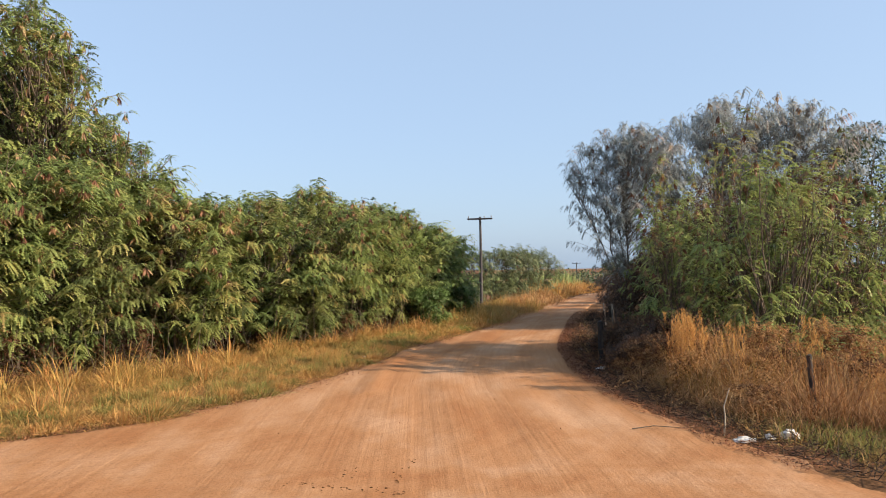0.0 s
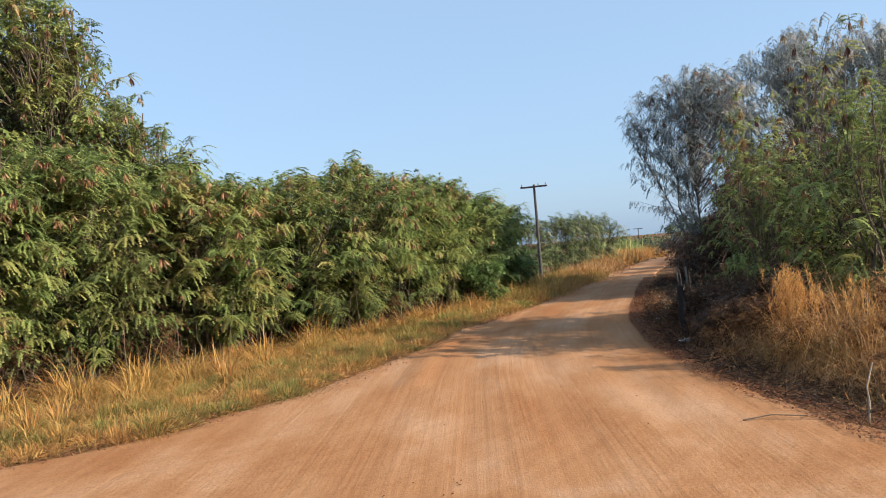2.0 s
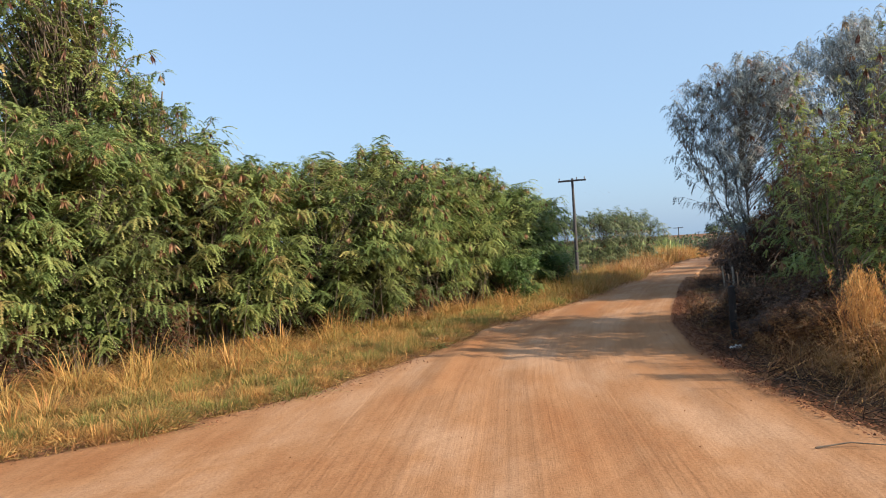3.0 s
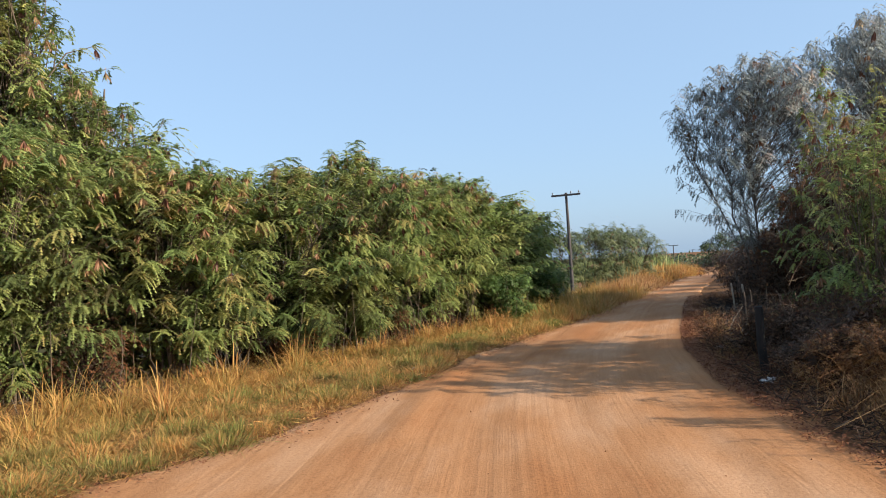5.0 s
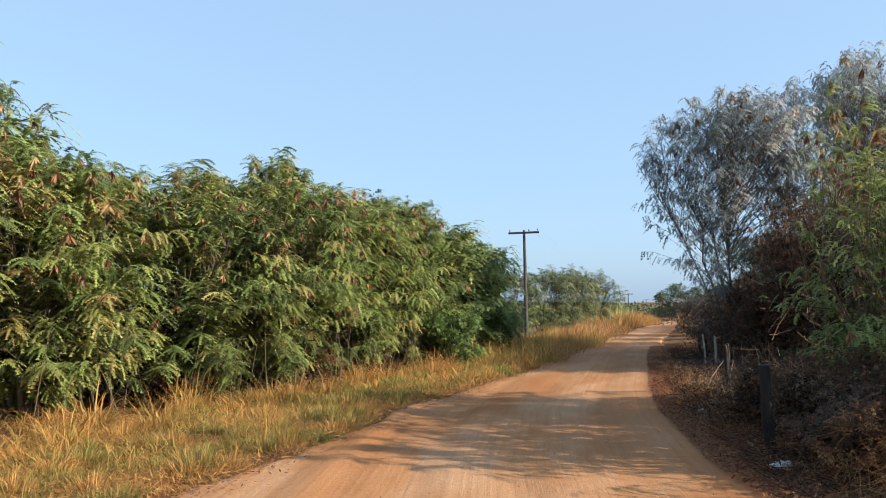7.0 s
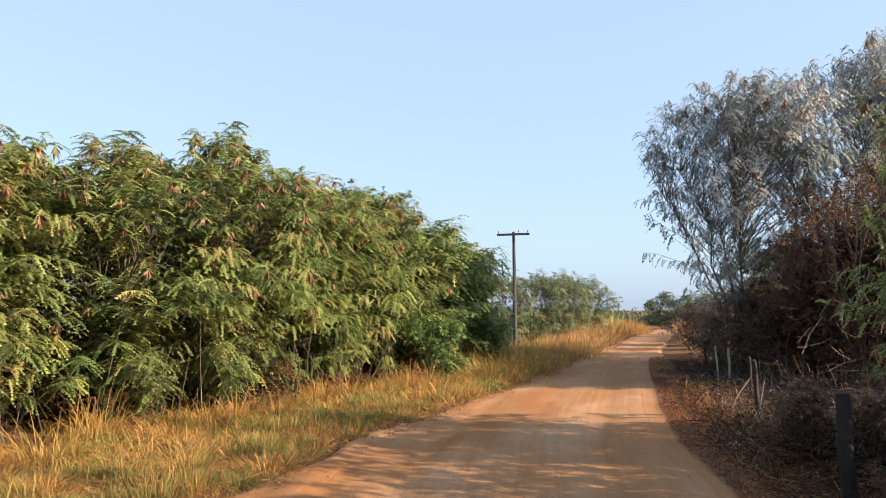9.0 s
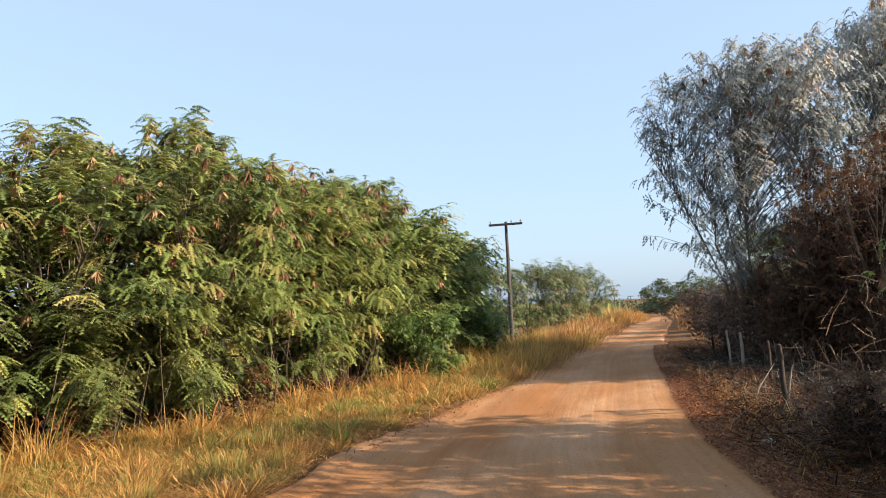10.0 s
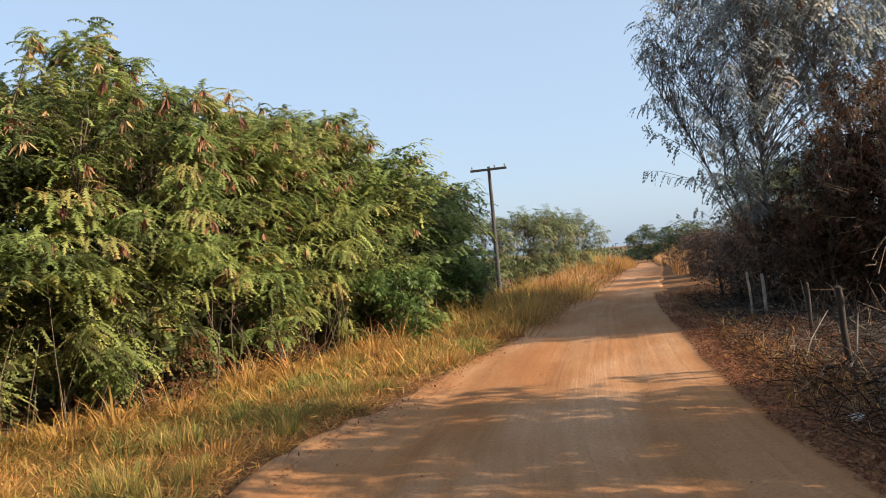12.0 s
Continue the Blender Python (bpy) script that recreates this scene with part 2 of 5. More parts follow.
# ---- mesh helpers ----
def arrays_mesh(name, verts, quads=None, tris=None, mats=(), age=None, smooth=False):
    me = bpy.data.meshes.new(name)
    quads = np.zeros((0, 4), int) if quads is None else np.asarray(quads, int).reshape(-1, 4)
    tris = np.zeros((0, 3), int) if tris is None else np.asarray(tris, int).reshape(-1, 3)
    verts = np.asarray(verts, np.float32).reshape(-1, 3)
    me.vertices.add(len(verts))
    me.vertices.foreach_set("co", verts.ravel())
    loops = np.concatenate([quads.ravel(), tris.ravel()]).astype(np.int32)
    me.loops.add(len(loops))
    me.loops.foreach_set("vertex_index", loops)
    starts = np.concatenate([np.arange(len(quads)) * 4, 4 * len(quads) + np.arange(len(tris)) * 3]).astype(np.int32)
    me.polygons.add(len(starts))
    me.polygons.foreach_set("loop_start", starts)
    me.update(calc_edges=True)
    if smooth:
        me.polygons.foreach_set("use_smooth", np.ones(len(starts), bool))
    for m in mats:
        me.materials.append(m)
    if age is not None:
        at = me.attributes.new("age", "FLOAT", "POINT")
        at.data.foreach_set("value", np.asarray(age, np.float32))
    return me


def child(name, me, parent, label=""):
    ob = new(name, me)
    ob.parent = parent
    if label:
        tagged(ob, label)
    return ob


def part(name, bm, material, parent, label=""):
    """Links a bmesh as one mesh object under a thing or a part."""
    me = bpy.data.meshes.new(name)
    bm.to_mesh(me)
    bm.free()
    me.materials.append(material)
    return child(name, me, parent, label)


def unit(v):
    return v / (np.linalg.norm(v, axis=-1, keepdims=True) + 1e-9)


class Builder:
    """Gathers vertices, faces and leaf ages of one mesh."""

    def __init__(self):
        self.v, self.q, self.t, self.a, self.n = [], [], [], [], 0

    def add(self, verts, quads=None, tris=None, age=None):
        verts = np.asarray(verts, float).reshape(-1, 3)
        self.v.append(verts)
        if quads is not None:
            self.q.append(np.asarray(quads, int).reshape(-1, 4) + self.n)
        if tris is not None:
            self.t.append(np.asarray(tris, int).reshape(-1, 3) + self.n)
        self.a.append(np.zeros(len(verts)) if age is None else np.broadcast_to(age, (len(verts),)))
        self.n += len(verts)

    def tubes(self, paths, radii, sides=5, age=None):
        """paths (n, k, 3), radii (n, k): bent round rods."""
        paths, radii = np.asarray(paths, float), np.asarray(radii, float)
        n, k, _ = paths.shape
        along = unit(np.gradient(paths, axis=1))
        ref = np.where(np.abs(along[..., 2:3]) > 0.9, np.array([1.0, 0, 0]), np.array([0, 0, 1.0]))
        e1 = unit(np.cross(along, ref))
        e2 = np.cross(along, e1)
        ang = np.arange(sides) * 2 * np.pi / sides
        ring = paths[:, :, None] + radii[:, :, None, None] * (np.cos(ang)[:, None] * e1[:, :, None] + np.sin(ang)[:, None] * e2[:, :, None])
        i = np.arange(n)[:, None, None] * k * sides + np.arange(k - 1)[None, :, None] * sides
        s, s2 = np.arange(sides), (np.arange(sides) + 1) % sides
        quads = np.stack([i + s, i + s2, i + sides + s2, i + sides + s], -1).reshape(-1, 4)
        self.add(ring.reshape(-1, 3), quads, age=None if age is None else np.repeat(age, k * sides))

    def diamonds(self, base, way, side, length, width, age):
        """Narrow leaflets: base, two shoulders, tip."""
        n = len(base)
        L, W = np.asarray(length)[:, None], np.asarray(width)[:, None]
        v = np.stack([base, base + way * L * 0.45 + side * W * 0.5, base + way * L, base + way * L * 0.45 - side * W * 0.5], 1)
        self.add(v.reshape(-1, 3), np.arange(4 * n).reshape(-1, 4), age=np.repeat(age, 4))

    def fronds(self, base, way, length, age, pairs=4, fat=0.075, droop=0.35, reach=0.36, hang=0.35):
        """Feathered leaves: pairs of leaflets along a drooping midrib, and one at its tip."""
        n = len(base)
        side = unit(np.cross(way, np.array([0, 0, 1.0])) + rng.normal(0, 0.25, (n, 3)))
        L = np.asarray(length)[:, None]
        down = np.array([0, 0, -1.0])
        for p in range(pairs):
            s = (p + 0.8) / (pairs + 0.3)
            at = base + way * L * s + down * L * droop * s * s
            tang = unit(way + down * 2 * droop * s)
            size = reach * (1.0 - 0.35 * abs(s - 0.45))
            for sign in (1, -1):
                w = unit(side * sign + tang * 0.75 + down * hang + rng.normal(0, 0.12, (n, 3)))
                self.diamonds(at, w, tang, length * size, length * fat * 1.25, age)
        tip = base + way * L * 0.82 + down * L * droop * 0.67
        self.diamonds(tip, unit(way + down * 1.6 * droop), side, length * reach, length * fat * 1.25, age)

    def ferns(self, base, way, length, age, pairs=6, half=0.24, droop=0.6, hang=0.45):
        """Compact feathered leaves: a drooping midrib with a narrow pinna on either side of each joint."""
        n, p = len(base), pairs
        down = np.array([0, 0, -1.0])
        side = unit(np.cross(way, np.array([0, 0, 1.0])) + rng.normal(0, 0.22, (n, 3)))
        L = np.asarray(length)[:, None]
        f = np.arange(p + 1) / p
        spine = base[:, None] + (way * L)[:, None] * f[None, :, None] + (down * L)[:, None] * (droop * f ** 2)[None, :, None]
        tang = unit(way[:, None] + down * (2 * droop * (f[:-1] + 0.5 / p))[None, :, None])
        mid = (spine[:, :-1] + spine[:, 1:]) / 2
        size = L[:, :, None] * half * (0.55 + 0.45 * np.sin(np.pi * np.clip(f[:-1] + 0.35, 0, 1)))[None, :, None]
        tips = []
        for sign in (1, -1):
            out = unit(side[:, None] * sign + tang * 0.55 + down * hang + rng.normal(0, 0.16, (n, p, 3)))
            tips.append(mid + out * size * rng.uniform(0.8, 1.2, (n, p, 1)))
        v = np.concatenate([spine, *tips], 1)
        k = 3 * p + 1
        j = np.arange(p)
        tri = np.concatenate([np.stack([j, j + 1, p + 1 + j], 1), np.stack([j + 1, j, 2 * p + 1 + j], 1)])
        self.add(v.reshape(-1, 3), None, (np.arange(n)[:, None, None] * k + tri).reshape(-1, 3), np.repeat(age, k))

    def arcs(self, base, length, lean, width, age):
        """Broad grass leaves that rise and bend over in an arc."""
        n = len(base)
        turn = np.arctan2(lean[:, 1], lean[:, 0])
        way = np.stack([np.cos(turn), np.sin(turn), np.zeros(n)], 1)
        across = np.stack([-np.sin(turn), np.cos(turn), np.zeros(n)], 1)
        bend = np.linalg.norm(lean, axis=1)
        rows = []
        for s, w in ((0.0, 0.6), (0.35, 1.0), (0.65, 0.85), (0.88, 0.45)):
            a = bend * 1.5 * s
            r = np.stack([np.sin(a) * 0.8, np.cos(a * 0.9)], 1) * s
            p = base + way * (r[:, :1] * length[:, None]) + np.array([0, 0, 1.0]) * (r[:, 1:] * length[:, None])
            rows += [p - across * (width * w / 2)[:, None], p + across * (width * w / 2)[:, None]]
        a = bend * 1.55
        rows.append(base + way * (np.sin(a) * 0.86 * length)[:, None] + np.array([0, 0, 1.0]) * (np.cos(a * 0.95) * length)[:, None])
        v = np.stack(rows, 1)
        v[..., 2] = np.maximum(v[..., 2], base[:, None, 2] + 0.02 * (np.arange(9) > 1))
        i = np.arange(n)[:, None, None] * 9
        quads = (i + np.array([[0, 1, 3, 2], [2, 3, 5, 4], [4, 5, 7, 6]])).reshape(-1, 4)
        self.add(v.reshape(-1, 3), quads, (i + np.array([[6, 7, 8]])).reshape(-1, 3), np.repeat(age, 9))

    def blades(self, base, height, lean, width, age, curl=0.5):
        """Grass blades of two segments, bent over by lean (n, 2)."""
        n = len(base)
        lean3 = np.concatenate([lean, np.zeros((n, 1))], 1)
        up = np.array([0, 0, 1.0])
        h, w = np.asarray(height)[:, None], np.asarray(width)[:, None]
        turn = rng.uniform(0, 2 * np.pi, n)
        across = np.stack([np.cos(turn), np.sin(turn), np.zeros(n)], 1)
        lay = np.linalg.norm(lean, axis=1, keepdims=True)
        mid = base + up * h * 0.62 * (1 - 0.2 * np.minimum(lay, 1.5)) + lean3 * h * 0.36
        tip = base + up * h * np.clip(1 - 0.6 * curl * 2 * lay ** 1.4, 0.08, 1) + lean3 * h * 0.85
        v = np.stack([base - across * w / 2, base + across * w / 2, mid + across * w * 0.4, mid - across * w * 0.4, tip], 1).reshape(-1, 3)
        i = np.arange(n)[:, None] * 5
        self.add(v, i + np.array([0, 1, 2, 3]), i + np.array([3, 2, 4]), np.repeat(age, 5))

    def mesh(self, name, mats, smooth=False):
        q = np.concatenate(self.q) if self.q else None
        t = np.concatenate(self.t) if self.t else None
        return arrays_mesh(name, np.concatenate(self.v), q, t, mats, np.concatenate(self.a), smooth)


# ---- plan ----
LEFT = np.array([(-60, 2), (-30, 7.5), (-14, 10), (-6.7, 12.3), (-4.5, 14.1), (-2.6, 16.8), (-1.3, 20.5), (0.0, 24.5), (1.2, 27.5), (2.6, 31), (4.0, 34.4),
                 (5.4, 38.4), (7.2, 43.5), (9.6, 50), (13.6, 61.5), (18.2, 74), (25.5, 96), (37, 132), (57, 196), (75, 252)], float)
RIGHT = np.array([(60, -14), (30, -5), (14, 1.5), (6.9, 6.5), (6.0, 8.8), (5.4, 10.8), (4.9, 15.3), (5.2, 20), (5.9, 24.8), (6.9, 29), (8.0, 33),
                  (9.6, 39.2), (11.2, 44.5), (13.2, 51), (17.0, 62), (21.5, 75), (28.8, 97), (40.3, 133), (60.3, 197), (78.3, 253)], float)


def ground_z(x, y):
    """Level ground that rises behind the crossing and falls slowly far ahead."""
    y = np.asarray(y, float)
    rise = np.clip((8.5 - y) / 12, 0, 1)
    fall = np.clip(y - 55, 0, 170)
    return 0.75 * rise * rise * (3 - 2 * rise) - 0.020 * fall * np.clip(fall / 60, 0, 1)


def left_edge(y):
    return np.interp(y, LEFT[:, 1], LEFT[:, 0])


def right_edge(y):
    return np.interp(y, RIGHT[:, 1], RIGHT[:, 0])


def on_ground(xy):
    xy = np.asarray(xy, float)
    return np.concatenate([xy, ground_z(xy[:, 0], xy[:, 1])[:, None]], 1)


# ---- ground and road ----
def build_ground():
    axis = np.concatenate([-np.geomspace(2500, 42, 22), np.arange(-40, 90.1, 1.6), np.geomspace(93, 3200, 24)])
    ys = np.concatenate([-np.geomspace(2500, 32, 16), np.arange(-30, 120.1, 1.6), np.geomspace(123, 4200, 26)])
    X, Y = np.meshgrid(axis, ys)
    Z = ground_z(X, Y)
    near = (np.abs(X - 5) < 60) & (Y < 120)
    bumps = np.array([noise.noise(Vector((x * 0.7, y * 0.7, 3.1))) * 0.05 for x, y in zip(X.ravel(), Y.ravel())]).reshape(X.shape)
    outside = np.clip(np.maximum(left_edge(Y) - X, X - right_edge(Y)) / 1.2, 0, 1)
    Z = Z + np.where(near, bumps * outside + 0.06 * outside, 0.06) - 0.06
    nx, ny = len(axis), len(ys)
    i = (np.arange(ny - 1)[:, None] * nx + np.arange(nx - 1)).ravel()
    me = arrays_mesh("ground", np.stack([X, Y, Z], -1), np.stack([i, i + 1, i + nx + 1, i + nx], -1), None, [SOIL], smooth=True)
    tagged(new("ground", me), "dry brown earth ground with sparse dead grass", "ground", kind="structure")


def build_road():
    """A packed earth strip between uneven edges, with shallow wheel tracks."""
    ts = np.concatenate([np.arange(-7.0, 8, 1.0), np.arange(8.0, 60, 0.25), np.arange(60, 130, 1.0), np.arange(130, 252, 4.0)])
    cols = 49
    u = np.linspace(0, 1, cols)
    rows, uvs = [], []
    run, last = 0.0, None
    for y in ts:
        wob = 0.30 * noise.noise(Vector((0.6, y * 0.55, 0))) + 0.17 * noise.noise(Vector((4.6, y * 2.1, 0)))
        wob2 = 0.34 * noise.noise(Vector((9.6, y * 0.5, 0))) + 0.2 * noise.noise(Vector((14.6, y * 1.9, 0)))
        a = np.array([left_edge(y) - 0.12 + wob, y])
        b = np.array([right_edge(y - 0.0) + 0.15 + wob2, y])
        if y < 14:
            a[0] = max(a[0], -34 - y * 0.2)
            b[0] = min(b[0], 34)
        mid = (a + b) / 2
        run += 0 if last is None else float(np.linalg.norm(mid - last))
        last = mid
        xy = a + (b - a) * u[:, None]
        across = (u - 0.5) * float(np.linalg.norm(b - a))
        centre = (right_edge(max(y, 17.0)) - 2.9 + (0 if y > 17 else (y - 17) * 0.02))
        off = xy[:, 0] - centre
        z = ground_z(xy[:, 0], xy[:, 1]) + 0.012
        if y < 62:
            for track in (-1.55, -0.1, 1.35):
                z -= 0.022 * np.exp(-((off - track) / 0.28) ** 2)
            z += np.array([0.014 * noise.noise(Vector((x * 2.2, yy * 0.5, 0))) + 0.006 * noise.noise(Vector((x * 9, yy * 2.5, 2))) for x, yy in xy])
            z += 0.05 * np.exp(-((off + 2.75) / 0.25) ** 2) * (y > 16)
        z[0] -= 0.07
        z[-1] -= 0.07
        rows.append(np.concatenate([xy, z[:, None]], 1))
        uvs.append(np.stack([off, np.full(cols, run)], 1))
    V, UV = np.concatenate(rows), np.concatenate(uvs)
    i = (np.arange(len(ts) - 1)[:, None] * cols + np.arange(cols - 1)).ravel()
    quads = np.stack([i, i + 1, i + cols + 1, i + cols], -1)
    me = arrays_mesh("road", V, quads, None, [ROAD], smooth=True)
    layer = me.uv_layers.new(name="UVMap")
    layer.data.foreach_set("uv", UV[quads.ravel()].astype(np.float32).ravel())
    tagged(new("road", me), "orange packed-earth road with wheel tracks and shadows", "road", kind="structure")


def build_burnt_patch():
    """Charred soil between the fence posts and the scorched thicket."""
    n = 40
    ang = np.linspace(0, 2 * np.pi, n, endpoint=False)
    rows = [np.array([[10.6, 30.0, 0.075]])]
    for k, f in enumerate((0.3, 0.6, 0.85, 1.0)):
        rad = np.array([1 + 0.22 * noise.noise(Vector((math.cos(a) * 1.6, math.sin(a) * 1.6, 5.0))) for a in ang])
        x = 10.7 + 3.2 * rad * f * np.cos(ang) + 0.9 * rad * f * np.sin(ang) * 1.9
        y = 29.2 + 10.2 * rad * f * np.sin(ang)
        z = np.array([0.05 + 0.05 * noise.noise(Vector((a * 1.4, b * 1.4, 1.0))) for a, b in zip(x, y)]) - (0.09 if k == 3 else 0)
        rows.append(np.stack([x, y, z + 0.03], 1))
    V = np.concatenate(rows)
    tris = [(0, 1 + j, 1 + (j + 1) % n) for j in range(n)]
    quads = [(1 + k * n + j, 1 + (k + 1) * n + j, 1 + (k + 1) * n + (j + 1) % n, 1 + k * n + (j + 1) % n) for k in range(3) for j in range(n)]
    me = arrays_mesh("burnt_ground", V, quads, tris, [ASH], smooth=True)
    tagged(new("burnt_ground", me), "blackened burnt soil with grey ash beside the fence", "burnt ground", kind="structure")


build_ground()
build_road()
build_burnt_patch()


# ---- shrubs and trees ----
def shrub(name, label, category, H, R, stems=6, clusters=300, per=9, frond=0.50, low=0.12, leaf=LEAF, bark=BARK, ages=(0.35, 0.25),
          pairs=3, lump=0.6, spires=26, flat=0.6, spray=6, shade_leaves=900, zpow=0.9, thick=0.028, fat=0.10, droop=0.45, reach=0.40, outer=0.4, group="", shoulder=0.55, rise=0.11):
    """A bush or tree: bent stems with limbs, and a crown of feathered leaves in clusters."""
    root = tagged(new(name), label, category, group)
    wood, crown = Builder(), Builder()
    k = 7
    t = np.linspace(0, 1, k)
    ang = rng.uniform(0, 2 * np.pi, stems)
    lean = rng.uniform(0.15, 0.75, stems) * R
    high = H * rng.uniform(0.72, 0.95, stems)
    foot = np.stack([np.cos(ang), np.sin(ang)], 1) * rng.uniform(0.05, 0.3, stems)[:, None] * min(1.0, R)
    path = np.zeros((stems, k, 3))
    path[..., :2] = foot[:, None] + np.stack([np.cos(ang), np.sin(ang)], 1)[:, None] * (lean[:, None] * t ** 1.4)[..., None]
    path[..., :2] += rng.normal(0, 0.05 * R, (stems, k, 2)) * t[:, None]
    path[..., 2] = high[:, None] * t - 0.05
    wood.tubes(path, thick * (H / 5) * (1.25 - t)[None] * rng.uniform(0.7, 1.15, (stems, 1)), 6)
    # places of the leaf clusters inside an uneven crown
    seed = float(rng.uniform(0, 50))
    z = low * H + (H - low * H) * rng.uniform(0, 1, clusters) ** zpow
    a = rng.uniform(0, 2 * np.pi, clusters)
    f = (z - low * H) / (H - low * H)
    prof = np.where(f < shoulder, 0.72 + 0.28 * np.sin(np.pi / 2 * f / shoulder), np.sqrt(np.clip(1 - ((f - shoulder) / (1.02 - shoulder)) ** 2, 0, 1)))
    lumps = np.array([1 + lump * 1.6 * noise.noise(Vector((math.cos(q) * 1.5 + seed, math.sin(q) * 1.5, h * 0.75))) for q, h in zip(a, z)])
    lumps = np.clip(lumps, 0.4, 1.3)
    r = R * prof * lumps * rng.uniform(0, 1, clusters) ** outer
    c = np.stack([np.cos(a) * r, np.sin(a) * r, z], 1)
    if spray > 1:
        node = c[: max(clusters // spray, 1)]
        gap = 0.135 * R * (spray / 6) ** 0.33
        c = node[rng.integers(0, len(node), clusters)] + rng.normal(0, 1, (clusters, 3)) * np.array([gap, gap, gap * 0.55])
        c[:, 2] = np.clip(c[:, 2], low * H * 0.8, None)
    if spires:
        sa = rng.uniform(0, 2 * np.pi, spires)
        sr = R * 0.75 * np.sqrt(rng.uniform(0, 1, spires))
        sz = H * (0.96 - 0.22 * (sr / R) ** 2) + rng.uniform(-0.05, rise, spires) * H
        c = np.concatenate([c, np.stack([np.cos(sa) * sr, np.sin(sa) * sr, sz], 1)])
    n = len(c)
    # limbs from the stems to the sprays, and twigs from there to each cluster
    def from_stems(ends, thickness):
        m = len(ends)
        s_id = np.argmin(np.abs(path[:, -2, 0][None] - ends[:, :1]) + np.abs(path[:, -2, 1][None] - ends[:, 1:2]), 1)
        frac = np.clip((ends[:, 2] / high[s_id]) * rng.uniform(0.5, 0.85, m), 0.08, 0.97)
        pos = frac * (k - 1)
        lo = np.clip(pos.astype(int), 0, k - 2)
        w = (pos - lo)[:, None]
        start = path[s_id, lo] * (1 - w) + path[s_id, lo + 1] * w
        span = np.linalg.norm(ends - start, axis=1)[:, None]
        one = start + (ends - start) * 0.35 + rng.normal(0, 0.05, (m, 3)) * span + np.array([0, 0, 0.05]) * span
        two = start + (ends - start) * 0.7 + rng.normal(0, 0.05, (m, 3)) * span + np.array([0, 0, 0.06]) * span
        wood.tubes(np.stack([start, one, two, ends], 1), thick * (H / 5) * thickness * np.array([0.5, 0.36, 0.24, 0.12])[None] * rng.uniform(0.6, 1.2, (m, 1)), 4)

    if spray > 1:
        from_stems(node, 1.0)
        near = np.argmin(((c[:, None] - node[None]) ** 2).sum(-1), 1)
        sag = (node[near] + c) / 2 + rng.normal(0, 0.04, (n, 3))
        wood.tubes(np.stack([node[near], sag, c], 1), thick * (H / 5) * np.array([0.14, 0.10, 0.06])[None] * np.ones((n, 1)), 3)
    else:
        from_stems(c, 0.8)
    child("trunk", wood.mesh("trunk", [bark], True), root)
    # leaves
    idx = np.repeat(np.arange(n), per)
    m = len(idx)
    out = unit(np.stack([c[:, 0], c[:, 1], 0.35 * R + 0 * c[:, 0]], 1))
    way = unit(out[idx] * 0.75 + unit(rng.normal(0, 1, (m, 3)) * np.array([1, 1, flat])) * 0.7 + np.array([0, 0, -0.45]))
    base = c[idx] + rng.normal(0, 0.07 * (H / 5) ** 0.5, (m, 3)) + way * 0.02
    age = np.clip(rng.normal(ages[0], ages[1] * 1.25, n)[idx] + rng.normal(0, 0.12, m), 0, 1)
    crown.fronds(base, way, frond * rng.uniform(0.7, 1.25, m), age, pairs, fat, droop, reach)
    if shade_leaves:
        # dark leaves deep inside the crown, its shade put into their colour
        ia = rng.uniform(0, 2 * np.pi, shade_leaves)
        iz = H * (low + (0.82 - low) * rng.uniform(0, 1, shade_leaves))
        ir = R * 0.6 * np.sqrt(rng.uniform(0, 1, shade_leaves)) * np.clip(1.25 - iz / H, 0.3, 1)
        iw = unit(rng.normal(0, 1, (shade_leaves, 3)) + np.array([0, 0, -0.5]))
        crown.diamonds(np.stack([np.cos(ia) * ir, np.sin(ia) * ir, iz], 1), iw, unit(np.cross(iw, rng.normal(0, 1, (shade_leaves, 3)))), np.full(shade_leaves, 0.04 * R + 0.12),
                       np.full(shade_leaves, 0.016 * R + 0.03), rng.uniform(0, 0.06, shade_leaves))
    child("crown", crown.mesh("crown", [leaf]), root)
    return root


def pod_head_meshes():
    """Dry flat pods that hang together from one short stalk."""
    made = []
    for tone in (0.15, 0.4, 0.6, 0.8, 0.95, 0.7):
        b = Builder()
        k = 16
        way = unit(np.array([0, 0, -1.0]) + rng.normal(0, 0.24, (k, 3)) * np.array([1, 1, 0.3]))
        side = unit(np.cross(way, rng.normal(0, 1, (k, 3))))
        far = rng.uniform(0.13, 0.32, (k, 1))
        wide = rng.uniform(0.010, 0.017, (k, 1))
        verts = np.concatenate([[(0, 0, 0), (0.008, 0, 0.1), (-0.008, 0, 0.1)], (way * far * 0.6 + side * wide), way * far, (way * far * 0.6 - side * wide)])
        j = np.arange(k)
        quads = np.stack([0 * j, 3 + j, 3 + k + j, 3 + 2 * k + j], 1)
        b.add(verts, quads, [(0, 1, 2)], np.clip(np.concatenate([[tone] * 3, np.tile(tone + rng.normal(0, 0.12, k), 3)]), 0, 1))
        made.append(b.mesh("pod_head", [POD]))
    return made


POD_HEADS = pod_head_meshes()


